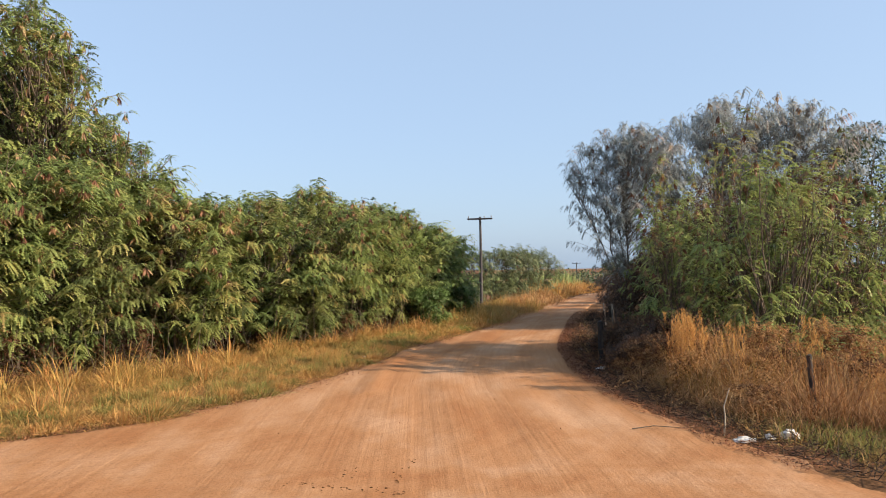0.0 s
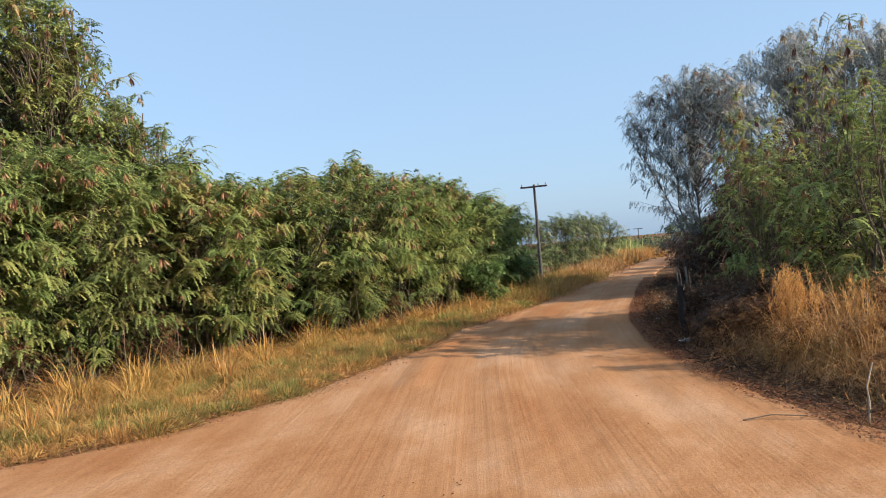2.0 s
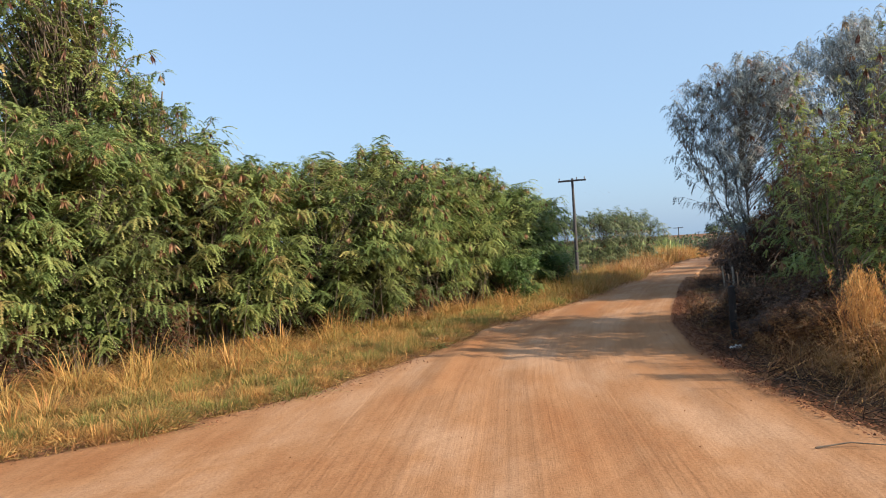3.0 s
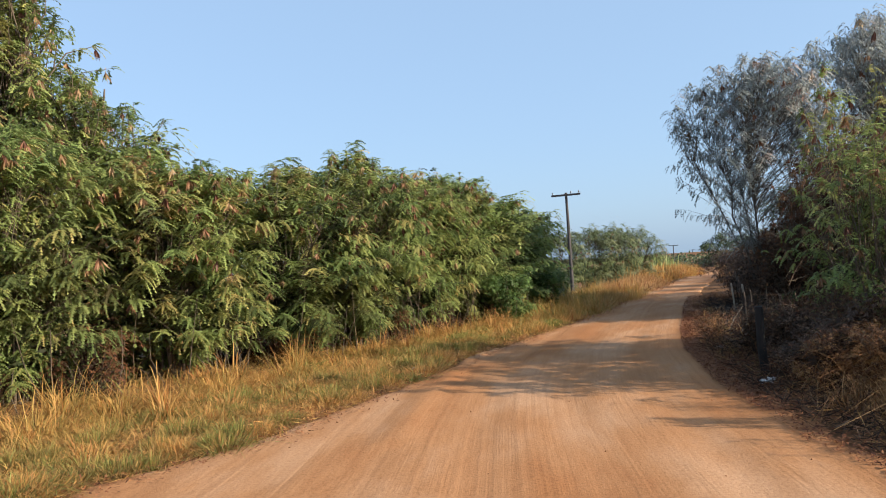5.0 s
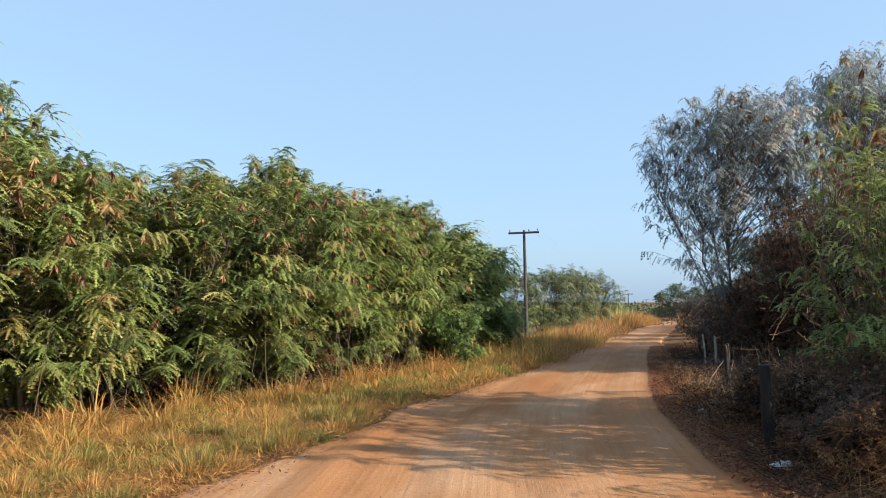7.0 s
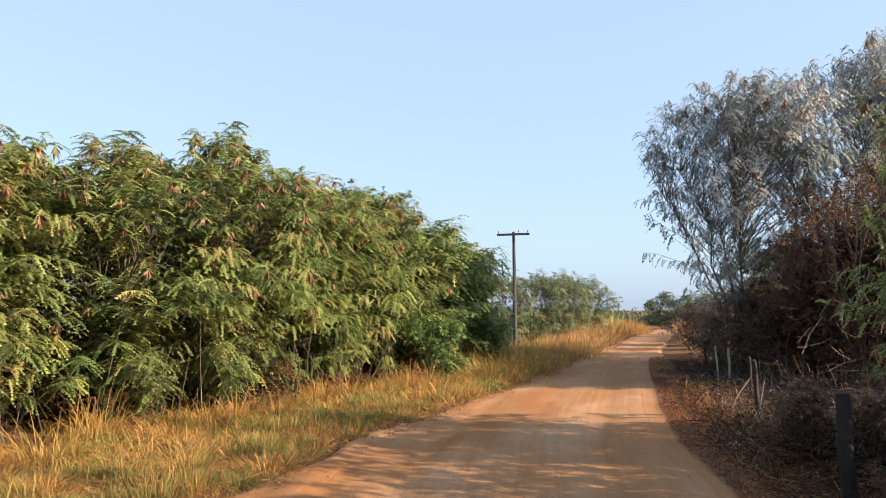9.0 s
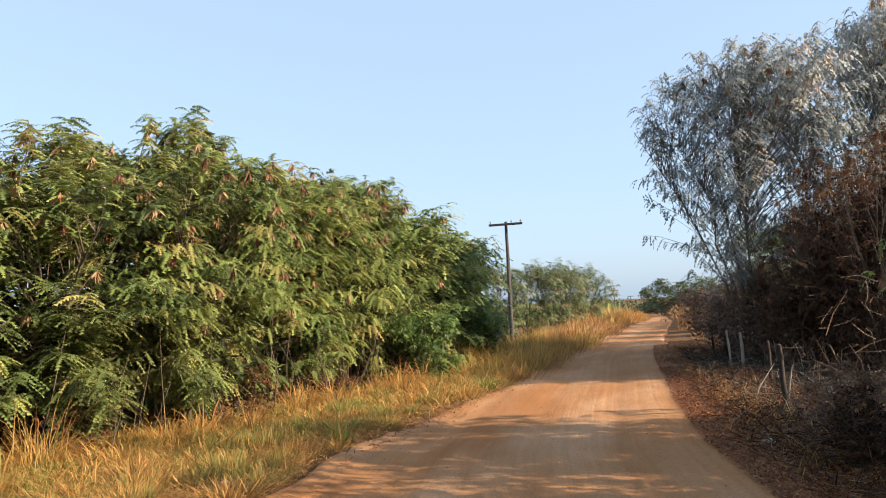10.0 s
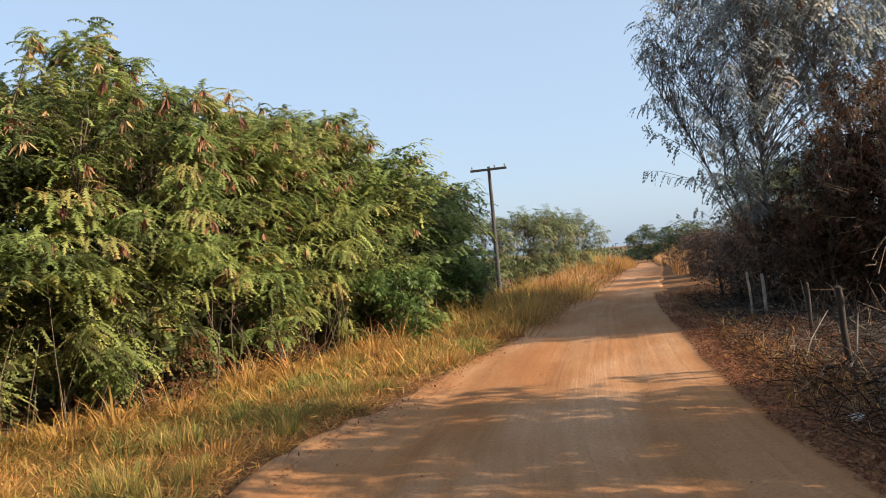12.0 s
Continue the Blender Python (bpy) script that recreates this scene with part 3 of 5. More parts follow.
def branched(name, label, category, H, R, stems=8, branches=300, leaves=14, leaf_len=0.34, pairs=4, leaf=LEAF, bark=BARK, ages=(0.4, 0.16), low=0.15, bunches=40, group="",
             shade_leaves=1200, front=0.5, spires=60, rise=0.12, droop=0.6, thick=0.028, lump=0.8, shoulder=0.62, outer=0.35, zpow=0.9, half=0.24, hang=0.45, sag=-0.1, lean=(0.15, 0.75), big=1.0, ragged=0.22, base_w=0.74):
    """A leafy shrub or tree: upright stems, arching branches, drooping feathered leaves along each branch and hanging pods.
    Its local +x side is the sunny one, where it grows densest."""
    root = tagged(new(name), label, category, group)
    wood, crown = Builder(), Builder()
    k = 7
    t = np.linspace(0, 1, k)
    ang = rng.uniform(0, 2 * np.pi, stems)
    reach_out = rng.uniform(*lean, stems) * R
    high = H * rng.uniform(0.72, 0.97, stems)
    foot = np.stack([np.cos(ang), np.sin(ang)], 1) * rng.uniform(0.05, 0.4, stems)[:, None] * min(1.0, R)
    path = np.zeros((stems, k, 3))
    path[..., :2] = foot[:, None] + np.stack([np.cos(ang), np.sin(ang)], 1)[:, None] * (reach_out[:, None] * t ** 1.3)[..., None]
    path[..., :2] += rng.normal(0, 0.05 * R, (stems, k, 2)) * t[:, None]
    path[..., 2] = high[:, None] * t - 0.05
    wood.tubes(path, thick * (H / 5) * (1.25 - t)[None] * rng.uniform(0.7, 1.15, (stems, 1)), 6)
    # where the branches end, in an uneven crown
    seed = float(rng.uniform(0, 50))
    a = np.where(rng.uniform(0, 1, branches) < front, rng.normal(0, 0.85, branches), rng.uniform(-np.pi, np.pi, branches))
    floor_z = H * low * np.array([max(0.25, 1 + 1.5 * noise.noise(Vector((math.cos(q) * 1.7 + seed, math.sin(q) * 1.7, 3.0)))) for q in a])
    f = rng.uniform(0, 1, branches) ** zpow
    z = floor_z + (H - floor_z) * f
    prof = np.where(f < shoulder, base_w + (1 - base_w) * np.sin(np.pi / 2 * f / shoulder), np.sqrt(np.clip(1 - ((f - shoulder) / (1.02 - shoulder)) ** 2, 0, 1)))
    lumps = np.clip([1 + lump * 1.5 * noise.noise(Vector((math.cos(q) * 1.7 + seed, math.sin(q) * 1.7, h * 0.9 * 5.5 / H))) for q, h in zip(a, z)], 0.45, 1.3)
    r = R * prof * lumps * rng.uniform(0, 1, branches) ** outer
    ends = np.stack([np.cos(a) * r, np.sin(a) * r, z], 1)
    if spires:
        sa = rng.uniform(0, 2 * np.pi, spires)
        sr = R * 0.85 * np.sqrt(rng.uniform(0, 1, spires))
        sz = H * (0.95 - 0.26 * (sr / R) ** 2) + rng.uniform(-0.04, 1, spires) ** 2 * rise * H
        ends = np.concatenate([ends, np.stack([np.cos(sa) * sr, np.sin(sa) * sr, sz], 1)])
    ends[:, 2] *= np.array([1 + ragged * noise.noise(Vector((p[0] * 0.75 * 2.3 / R, p[1] * 0.75 * 2.3 / R, seed))) * min(1.0, p[2] / H * 1.4) for p in ends])
    n = len(ends)
    s_id = np.argmin(np.abs(path[:, -2, 0][None] - ends[:, :1]) + np.abs(path[:, -2, 1][None] - ends[:, 1:2]) + rng.uniform(0, 0.3 * R, (n, stems)), 1)
    frac = np.clip((ends[:, 2] / high[s_id]) * rng.uniform(0.55, 0.85, n), 0.06, 0.96)
    pos = frac * (k - 1)
    lo = np.clip(pos.astype(int), 0, k - 2)
    w = (pos - lo)[:, None]
    start = path[s_id, lo] * (1 - w) + path[s_id, lo + 1] * w
    span = np.linalg.norm(ends - start, axis=1)[:, None]
    bow = np.array([0, 0, 1.0]) * span
    one = start + (ends - start) * 0.35 + rng.normal(0, 0.04, (n, 3)) * span + bow * 0.09
    two = start + (ends - start) * 0.7 + rng.normal(0, 0.04, (n, 3)) * span + bow * 0.11
    spine = np.stack([start, one, two, ends], 1)
    wood.tubes(spine, thick * (H / 5) * 0.8 * np.array([0.42, 0.30, 0.2, 0.08])[None] * rng.uniform(0.6, 1.2, (n, 1)), 4)
    child("trunk", wood.mesh("trunk", [bark], True), root)
    # leaves along the outer part of every branch
    idx = np.repeat(np.arange(n), leaves)
    m = len(idx)
    s = 1 - 0.72 * rng.uniform(0, 1, m) ** 1.25 * np.clip(1.5 / span[idx, 0] * big, 0.35, 1)
    seg = np.clip((s / 0.35).astype(int), 0, 2)
    u = ((s - seg * 0.35) / np.where(seg == 2, 0.3, 0.35))[:, None]
    at = spine[idx, seg] * (1 - u) + spine[idx, seg + 1] * u
    tang = unit(spine[idx, seg + 1] - spine[idx, seg])
    across = unit(np.cross(tang, np.array([0, 0, 1.0])) + 1e-3) * rng.choice([-1.0, 1.0], m)[:, None]
    way = unit(tang * 0.5 + across * 0.8 + rng.normal(0, 0.28, (m, 3)) + np.array([0, 0, sag]))
    tone = rng.normal(ages[0], ages[1], n)[idx]
    crown.ferns(at + rng.normal(0, 0.03 * big, (m, 3)), way, leaf_len * rng.uniform(0.7, 1.25, m), np.clip(tone + rng.normal(0, 0.07, m), 0, 1), pairs, half, droop, hang)
    if shade_leaves:
        # fill the crown with near-black leaves that paint the shade between branches
        ia = rng.uniform(0, 2 * np.pi, shade_leaves)
        iz = H * (low * 1.3 + (0.84 - low * 1.3) * rng.uniform(0, 1, shade_leaves))
        ir = R * 0.62 * np.sqrt(rng.uniform(0, 1, shade_leaves)) * np.clip(1.25 - iz / H, 0.3, 1)
        iw = unit(rng.normal(0, 1, (shade_leaves, 3)) + np.array([0, 0, -0.5]))
        crown.diamonds(np.stack([np.cos(ia) * ir, np.sin(ia) * ir, iz], 1), iw, unit(np.cross(iw, rng.normal(0, 1, (shade_leaves, 3)))), np.full(shade_leaves, 0.05 * R + 0.14),
                       np.full(shade_leaves, 0.02 * R + 0.04), rng.uniform(0, 0.06, shade_leaves))
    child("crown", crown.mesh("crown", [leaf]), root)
    if bunches:
        weight = np.clip(ends[:, 2] / H - 0.25, 0, 1) ** 1.5 * (0.4 + np.hypot(ends[:, 0], ends[:, 1]) / R)
        for j in rng.choice(n, bunches, replace=False, p=weight / weight.sum()):
            ob = child("pod_head", POD_HEADS[int(rng.integers(0, len(POD_HEADS)))], root, "reddish-brown dry seed pods")
            mix = rng.uniform(0.75, 1.0)
            ob.location = spine[j, 2] * (1 - mix) + ends[j] * mix - np.array([0, 0, 0.08])
            ob.rotation_euler = (0, 0, rng.uniform(0, 6.28))
            ob.scale = (1.3 * big, 1.3 * big, 1.05 * big)
    return root


def place(proto, first, spots):
    """The first spot takes the thing itself, the others take copies; a spot is x, y, turn, width, height."""
    for n, (x, y, turn, wide, tall) in enumerate(spots):
        m = Matrix.LocRotScale((x, y, float(ground_z(x, y)) - 0.03), Euler((0, 0, turn)), (wide, wide, tall))
        if n == 0:
            proto.matrix_basis = m
        else:
            ob = copy_thing(proto, Matrix())
            ob.matrix_basis = m


FRONT = np.array([(-10.3, 18.0), (-8.3, 20.6), (-5.9, 23.6), (-3.6, 26.6), (-1.9, 29.4), (-0.6, 32.0), (0.7, 34.7), (1.8, 37.4), (3.0, 40.6),
                  (4.0, 43.4), (4.6, 45.4), (7.8, 59.2), (9.6, 60.6), (11.4, 61.6), (13.2, 64.6), (14.6, 66.6)])
TOPS = np.array([6.5, 6.3, 6.2, 5.3, 6.2, 6.2, 6.0, 5.6, 5.2, 5.0, 5.0, 4.4, 4.6, 4.6, 4.6, 4.5])
back = np.array([-0.88, 0.47])

hedge_label = "dense olive-green hedge shrub with feathery leaves and brown pods"
kinds = [branched("hedge_shrub", hedge_label, "shrub", 6.0, 2.3, group="roadside hedge", branches=320, leaves=21, bunches=b, ages=ag, leaf_len=0.32, pairs=8, half=0.215, low=0.12, stems=14, shade_leaves=1500, spires=110, rise=0.15, base_w=0.68, ragged=0.18)
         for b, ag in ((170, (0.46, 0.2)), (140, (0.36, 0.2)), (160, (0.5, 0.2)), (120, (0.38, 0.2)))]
light = [branched("hedge_shrub", hedge_label, "shrub", 6.0, 2.3, group="roadside hedge", branches=240, leaves=11, bunches=b, ages=ag, leaf_len=0.44, pairs=4, low=0.04, shade_leaves=1500, spires=50, rise=0.14)
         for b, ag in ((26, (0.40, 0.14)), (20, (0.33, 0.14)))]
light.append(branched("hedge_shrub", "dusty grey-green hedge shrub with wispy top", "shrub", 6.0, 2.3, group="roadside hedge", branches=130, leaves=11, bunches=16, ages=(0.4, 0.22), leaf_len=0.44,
                      pairs=4, shade_leaves=150, leaf=LEAF_DUSTY, spires=60, rise=0.16, low=0.08))
slots = [[] for _ in range(7)]
facing = math.atan2(-back[1], -back[0])
for n, ((x, y), top) in enumerate(zip(FRONT, TOPS)):
    jitter = rng.uniform(-0.35, 0.35, 2)
    cx, cy = np.array([x, y]) + back * 2.0 + jitter
    wide = 1.14 if y < 42 else 0.88
    which = (n * 3 + n // 4) % 4 if y < 37 else (4 + n % 2 if y < 50 else 6)
    slots[which].append((cx, cy, facing + rng.uniform(-0.7, 0.7), wide * rng.uniform(0.92, 1.12), top / 6.0 * rng.uniform(0.92, 1.0)))
    if y < 44 and (n % 2 == 0 or y < 30):
        bx, by = np.array([x, y]) + back * rng.uniform(4.6, 5.6) + rng.uniform(-0.8, 0.8, 2)
        slots[4 + (n + 1) % 2].append((bx, by, facing + rng.uniform(-0.7, 0.7), 1.3, top / 6.0 * rng.uniform(0.96, 1.08)))
for proto, spots in zip(kinds + light, slots):
    place(proto, None, spots)

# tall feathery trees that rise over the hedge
tall = branched("tall_tree", "tall feathery tree rising above the hedge, full of brown pods", "tree", 12.0, 3.1, stems=6, branches=420, leaves=13, leaf_len=0.42, pairs=5, low=0.15, shade_leaves=1800,
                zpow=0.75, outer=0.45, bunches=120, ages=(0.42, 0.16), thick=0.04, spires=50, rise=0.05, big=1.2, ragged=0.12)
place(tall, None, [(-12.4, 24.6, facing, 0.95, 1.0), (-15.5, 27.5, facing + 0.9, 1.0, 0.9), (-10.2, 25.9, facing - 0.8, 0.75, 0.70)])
# low bright bushes in front of the hedge
fresh = shrub("green_bush", "bright green bush at the foot of the hedge", "bush", 2.3, 1.1, stems=5, clusters=90, per=9, frond=0.36, low=0.06, leaf=LEAF_BRIGHT, ages=(0.4, 0.25), spires=4)
place(fresh, None, [(1.5, 35.6, 0.3, 1.0, 1.0), (3.4, 40.6, 1.8, 1.0, 0.95)])

# brown undergrowth at the foot of the hedge
under = shrub("undergrowth_bush", "low brown and olive undergrowth bush beneath the hedge", "bush", 1.7, 1.0, stems=7, clusters=90, per=5, frond=0.34, low=0.05, leaf=LEAF_DRY,
              ages=(0.6, 0.3), spires=6, pairs=2, shade_leaves=500, thick=0.03, group="undergrowth")
place(under, None, [(-10.6, 18.6, 0.0, 1.0, 1.0), (-7.9, 21.6, 2.3, 0.8, 0.8), (-4.6, 27.0, 4.4, 0.8, 0.8),
                    (-3.0, 30.2, 5.3, 1.0, 0.9), (-1.4, 33.0, 0.6, 1.0, 0.9), (0.4, 36.2, 1.7, 1.0, 0.8), (-11.0, 20.8, 2.9, 1.2, 1.1), (-9.0, 23.2, 4.9, 1.2, 1.1), (-6.6, 27.4, 0.9, 1.2, 1.0)])

# ---- right-hand thicket ----
right_label = "tangled green roadside shrub with dusty leaves"
rk = [branched("thicket_shrub", right_label, "shrub", 5.2, 2.1, branches=br, leaves=11, stems=18, bunches=b, ages=ag, low=0.06, zpow=1.45, group="right thicket", thick=0.034, shade_leaves=100, spires=34, rise=0.40,
               lump=1.0, leaf=LEAF_THICKET_LIT, leaf_len=ln, pairs=pa, front=0.3)
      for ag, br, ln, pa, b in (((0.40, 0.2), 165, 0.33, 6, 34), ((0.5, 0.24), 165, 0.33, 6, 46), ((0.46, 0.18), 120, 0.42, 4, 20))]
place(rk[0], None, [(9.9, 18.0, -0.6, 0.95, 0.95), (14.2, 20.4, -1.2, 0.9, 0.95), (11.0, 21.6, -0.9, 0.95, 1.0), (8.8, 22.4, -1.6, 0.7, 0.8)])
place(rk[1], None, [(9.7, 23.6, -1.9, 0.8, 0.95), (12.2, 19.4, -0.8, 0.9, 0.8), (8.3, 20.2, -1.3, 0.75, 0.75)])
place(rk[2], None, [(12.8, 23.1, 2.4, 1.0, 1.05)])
dry_label = "scorched shrub with brown dead leaves and bare twigs"
# many near-black leaves inside, painting the dark hollow beneath the canopy
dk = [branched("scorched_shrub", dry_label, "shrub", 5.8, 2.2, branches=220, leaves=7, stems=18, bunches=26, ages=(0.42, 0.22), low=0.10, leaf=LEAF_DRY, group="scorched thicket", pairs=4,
               leaf_len=0.27, thick=0.034, spires=50, rise=0.18, zpow=1.2, shade_leaves=1500, lump=0.9, front=0.2) for _ in range(2)]
place(dk[0], None, [(12.9, 32.0, 0.5, 0.85, 0.9), (15.6, 31.2, 1.9, 1.0, 1.05), (13.4, 34.6, 3.3, 0.9, 0.9), (14.4, 37.0, 0.7, 0.9, 0.85)])
place(dk[1], None, [(6.9, 21.4, 0.4, 0.36, 0.22), (6.7, 22.8, 1.5, 0.34, 0.2), (7.3, 19.4, 2.6, 0.38, 0.24), (6.4, 18.5, 3.8, 0.32, 0.17), (7.7, 20.9, 4.4, 0.4, 0.26), (6.2, 19.6, 5.0, 0.26, 0.11), (7.0, 17.6, 5.8, 0.36, 0.2), (12.2, 35.0, 0.9, 0.65, 0.45), (15.4, 34.8, 2.6, 1.1, 1.1), (12.9, 38.6, 4.8, 0.7, 0.5), (19.0, 32.0, 5.5, 1.2, 1.2), (17.8, 35.5, 1.5, 1.1, 1.0), (15.5, 40.0, 3.5, 1.0, 0.8)])

grey = [branched("grey_tree", "tall sparse tree with drooping branch tips, leaves coloured grey as if backlit", "tree", 11.5, 4.2, stems=4, branches=430, leaves=16, leaf_len=0.31, pairs=4, low=0.44, leaf=LEAF_BACKLIT,
                 bark=BARK_GREY, bunches=26, ages=(0.45, 0.22), lump=0.5, spires=40, rise=0.05, shade_leaves=0, thick=0.019, half=0.25, hang=0.7, droop=0.85, sag=-0.35, outer=0.55, front=0.0, big=1.5, zpow=0.9,
                 lean=(0.3, 0.95), ragged=0.08, shoulder=0.45, base_w=0.6) for _ in range(2)]
place(grey[0], None, [(12.7, 38.5, 1.6, 1.03, 0.88), (21.2, 38.2, 2.0, 1.0, 0.98)])
place(grey[1], None, [(17.0, 38.4, 1.1, 1.0, 1.05)])
deep = shrub("dark_tree", "dense dark green tree behind the thicket", "tree", 10.0, 3.8, stems=4, clusters=240, per=7, frond=0.75, low=0.2, leaf=LEAF_DARK,
             ages=(0.4, 0.25), thick=0.05, fat=0.1, reach=0.42)
place(deep, None, [(26.0, 39.0, 0.0, 1.0, 1.0)])

# reddish dry bushes in the grass mound
rust_bush = [shrub("rust_bush", "reddish-brown dry bush tangled with grass", "bush", 1.55, 0.95, stems=11, clusters=115, per=5, frond=0.23, low=0.03, leaf=LEAF_RUST, ages=ag,
                   spires=14, pairs=3, fat=0.11, reach=0.4, shade_leaves=350, thick=0.03, lump=0.9, group="right mound") for ag in ((0.5, 0.25), (0.68, 0.22))]
place(rust_bush[0], None, [(7.2, 16.6, 0.1, 0.9, 0.8), (9.5, 13.6, 2.4, 1.0, 0.75), (7.1, 18.4, 3.6, 0.85, 0.7), (10.8, 14.4, 5.2, 1.0, 0.85), (6.9, 12.9, 4.0, 0.7, 0.45), (8.3, 14.8, 1.2, 0.9, 0.8)])
place(rust_bush[1], None, [(8.6, 16.4, 4.6, 1.0, 0.9), (7.4, 14.2, 1.6, 0.8, 0.65), (10.2, 15.8, 2.9, 1.1, 0.95), (11.9, 12.8, 3.9, 1.0, 0.75), (6.5, 18.9, 3.0, 0.6, 0.5), (6.4, 15.4, 5.5, 0.7, 0.6)])

# brush along the right edge farther on
brush = shrub("dry_brush", "low dark brush with bare grey twigs at the road edge", "bush", 2.2, 1.3, stems=10, clusters=100, per=5, frond=0.34, low=0.05, leaf=LEAF_BRUSH, bark=BARK_GREY,
              ages=(0.4, 0.3), spires=10, thick=0.035, pairs=2, shade_leaves=250, group="right brush")
place(brush, None, [(6.6, 18.7, 0.9, 0.5, 0.45), (7.3, 19.4, 2.9, 0.6, 0.55), (6.2, 19.7, 4.0, 0.35, 0.32), (7.0, 20.6, 1.9, 0.55, 0.5), (7.6, 17.9, 5.9, 0.6, 0.55), (11.3, 36.6, 0.1, 0.8, 0.8), (8.0, 18.6, 2.2, 0.7, 0.75), (8.4, 20.8, 3.1, 0.75, 0.7), (8.7, 23.6, 4.4, 0.65, 0.6), (7.2, 19.9, 5.1, 0.5, 0.45), (12.5, 40.4, 1.0, 1.0, 0.95), (13.9, 44.4, 2.0, 1.05, 1.05), (14.6, 48.4, 3.0, 1.05, 1.1), (16.2, 52.6, 4.0, 1.1, 1.15),
                    (17.9, 57.0, 5.0, 1.1, 1.1), (19.6, 61.8, 6.0, 1.1, 1.05), (14.6, 41.6, 0.6, 1.2, 1.4), (16.6, 46.4, 1.6, 1.3, 1.5), (18.6, 51.6, 2.6, 1.3, 1.5),
                    (20.6, 57.0, 3.6, 1.3, 1.4)])
mid_tree = shrub("roadside_tree", "round leafy green tree standing behind dry brush", "tree", 6.6, 2.8, stems=4, clusters=120, per=6, frond=0.9, low=0.12, leaf=LEAF_HAZED,
                 ages=(0.5, 0.25), fat=0.1, reach=0.42)
place(mid_tree, None, [(25.5, 66.0, 0.2, 1.0, 1.0), (30.5, 72.0, 1.2, 1.2, 1.1), (23.5, 55.0, 2.4, 0.8, 0.8), (35.0, 82.0, 3.0, 1.3, 1.15)])
far_tree = [shrub("far_tree", "broad dark green tree in the hazy distance", "tree", 9.0, 5.0, stems=4, clusters=120, per=4, frond=1.7, low=0.05, leaf=LEAF_HAZED,
                  ages=(0.4, 0.3), fat=0.13, reach=0.45, spires=0, shoulder=0.45, lump=0.45, pairs=3, group="distant trees") for _ in range(2)]
place(far_tree[0], None, [(61.8, 200.0, 0.0, 1.1, 1.0), (76.0, 205.0, 1.5, 1.2, 1.02), (92.0, 196.0, 3.0, 1.3, 1.05), (108.0, 205.0, 4.2, 1.4, 1.0), (72.0, 216.0, 2.2, 1.2, 0.95)])
place(far_tree[1], None, [(68.5, 196.0, 0.7, 1.2, 1.06), (84.0, 200.0, 2.1, 1.2, 1.1), (100.0, 200.0, 3.7, 1.3, 1.05), (59.0, 246.0, 5.0, 1.2, 0.42), (80.0, 262.0, 1.0, 1.4, 0.6)])


# ---- utility line ----
def utility_pole():
    root = tagged(new("utility_pole"), "dark wooden utility pole with one crossarm and insulators", "utility pole", "power line")
    b = Builder()
    b.tubes([[(0, 0, -0.3), (0, 0, 2.2), (0.01, 0, 4.6), (0, 0, 6.95)]], [[0.13, 0.12, 0.105, 0.085]], 12)
    child("pole", b.mesh("pole", [POLE_WOOD], True), root)
    bm = bmesh.new()
    bmesh.ops.create_cube(bm, size=1, matrix=Matrix.Translation((0, -0.13, 6.78)) @ Matrix.Diagonal((2.0, 0.10, 0.13, 1)))
    bmesh.ops.bevel(bm, geom=bm.edges[:], offset=0.012, segments=1, affect="EDGES")
    part("crossarm", bm, POLE_WOOD, root)
    for x in (-0.9, 0.35, 0.9):
        bm = bmesh.new()
        for z, r, h in ((6.87, 0.02, 0.08), (6.93, 0.055, 0.04), (6.97, 0.045, 0.04), (7.0, 0.03, 0.03)):
            bmesh.ops.create_cone(bm, cap_ends=True, segments=10, radius1=r, radius2=r * 0.8, depth=h, matrix=Matrix.Translation((x, -0.13, z)))
        part("insulator", bm, CERAMIC, root)
    return root


LINE = [(6.45, 57.0, 0.0), (41.5, 171.0, -0.6), (76.0, 283.0, -0.6)]
line_turn = -math.atan2(35.0, 114.0)
pole = utility_pole()
for n, (x, y, sunk) in enumerate(LINE):
    m = pose(x, y, float(ground_z(x, y)) + sunk, 0, 0, math.degrees(line_turn))
    if n == 0:
        pole.matrix_basis = m
    else:
        copy_thing(pole, m)


def wires():
    for x in (-0.9, 0.35, 0.9):
        for (ax, ay, az), (bx, by, bz) in zip(LINE[:-1], LINE[1:]):
            c, s = math.cos(line_turn), math.sin(line_turn)
            p = np.array([ax + c * x, ay + s * x, float(ground_z(ax, ay)) + az + 7.02])
            q = np.array([bx + c * x, by + s * x, float(ground_z(bx, by)) + bz + 7.02])
            t = np.linspace(0, 1, 25)[:, None]
            path = p + (q - p) * t + np.array([0, 0, -1.0]) * 4 * 0.9 * t * (1 - t)
            b = Builder()
            b.tubes([path], [np.full(25, 0.0012)], 5)
            tagged(new("power_wire", b.mesh("power_wire", [WIRE])), "thin sagging aluminium wire strung between poles", "wire", "power line")


wires()


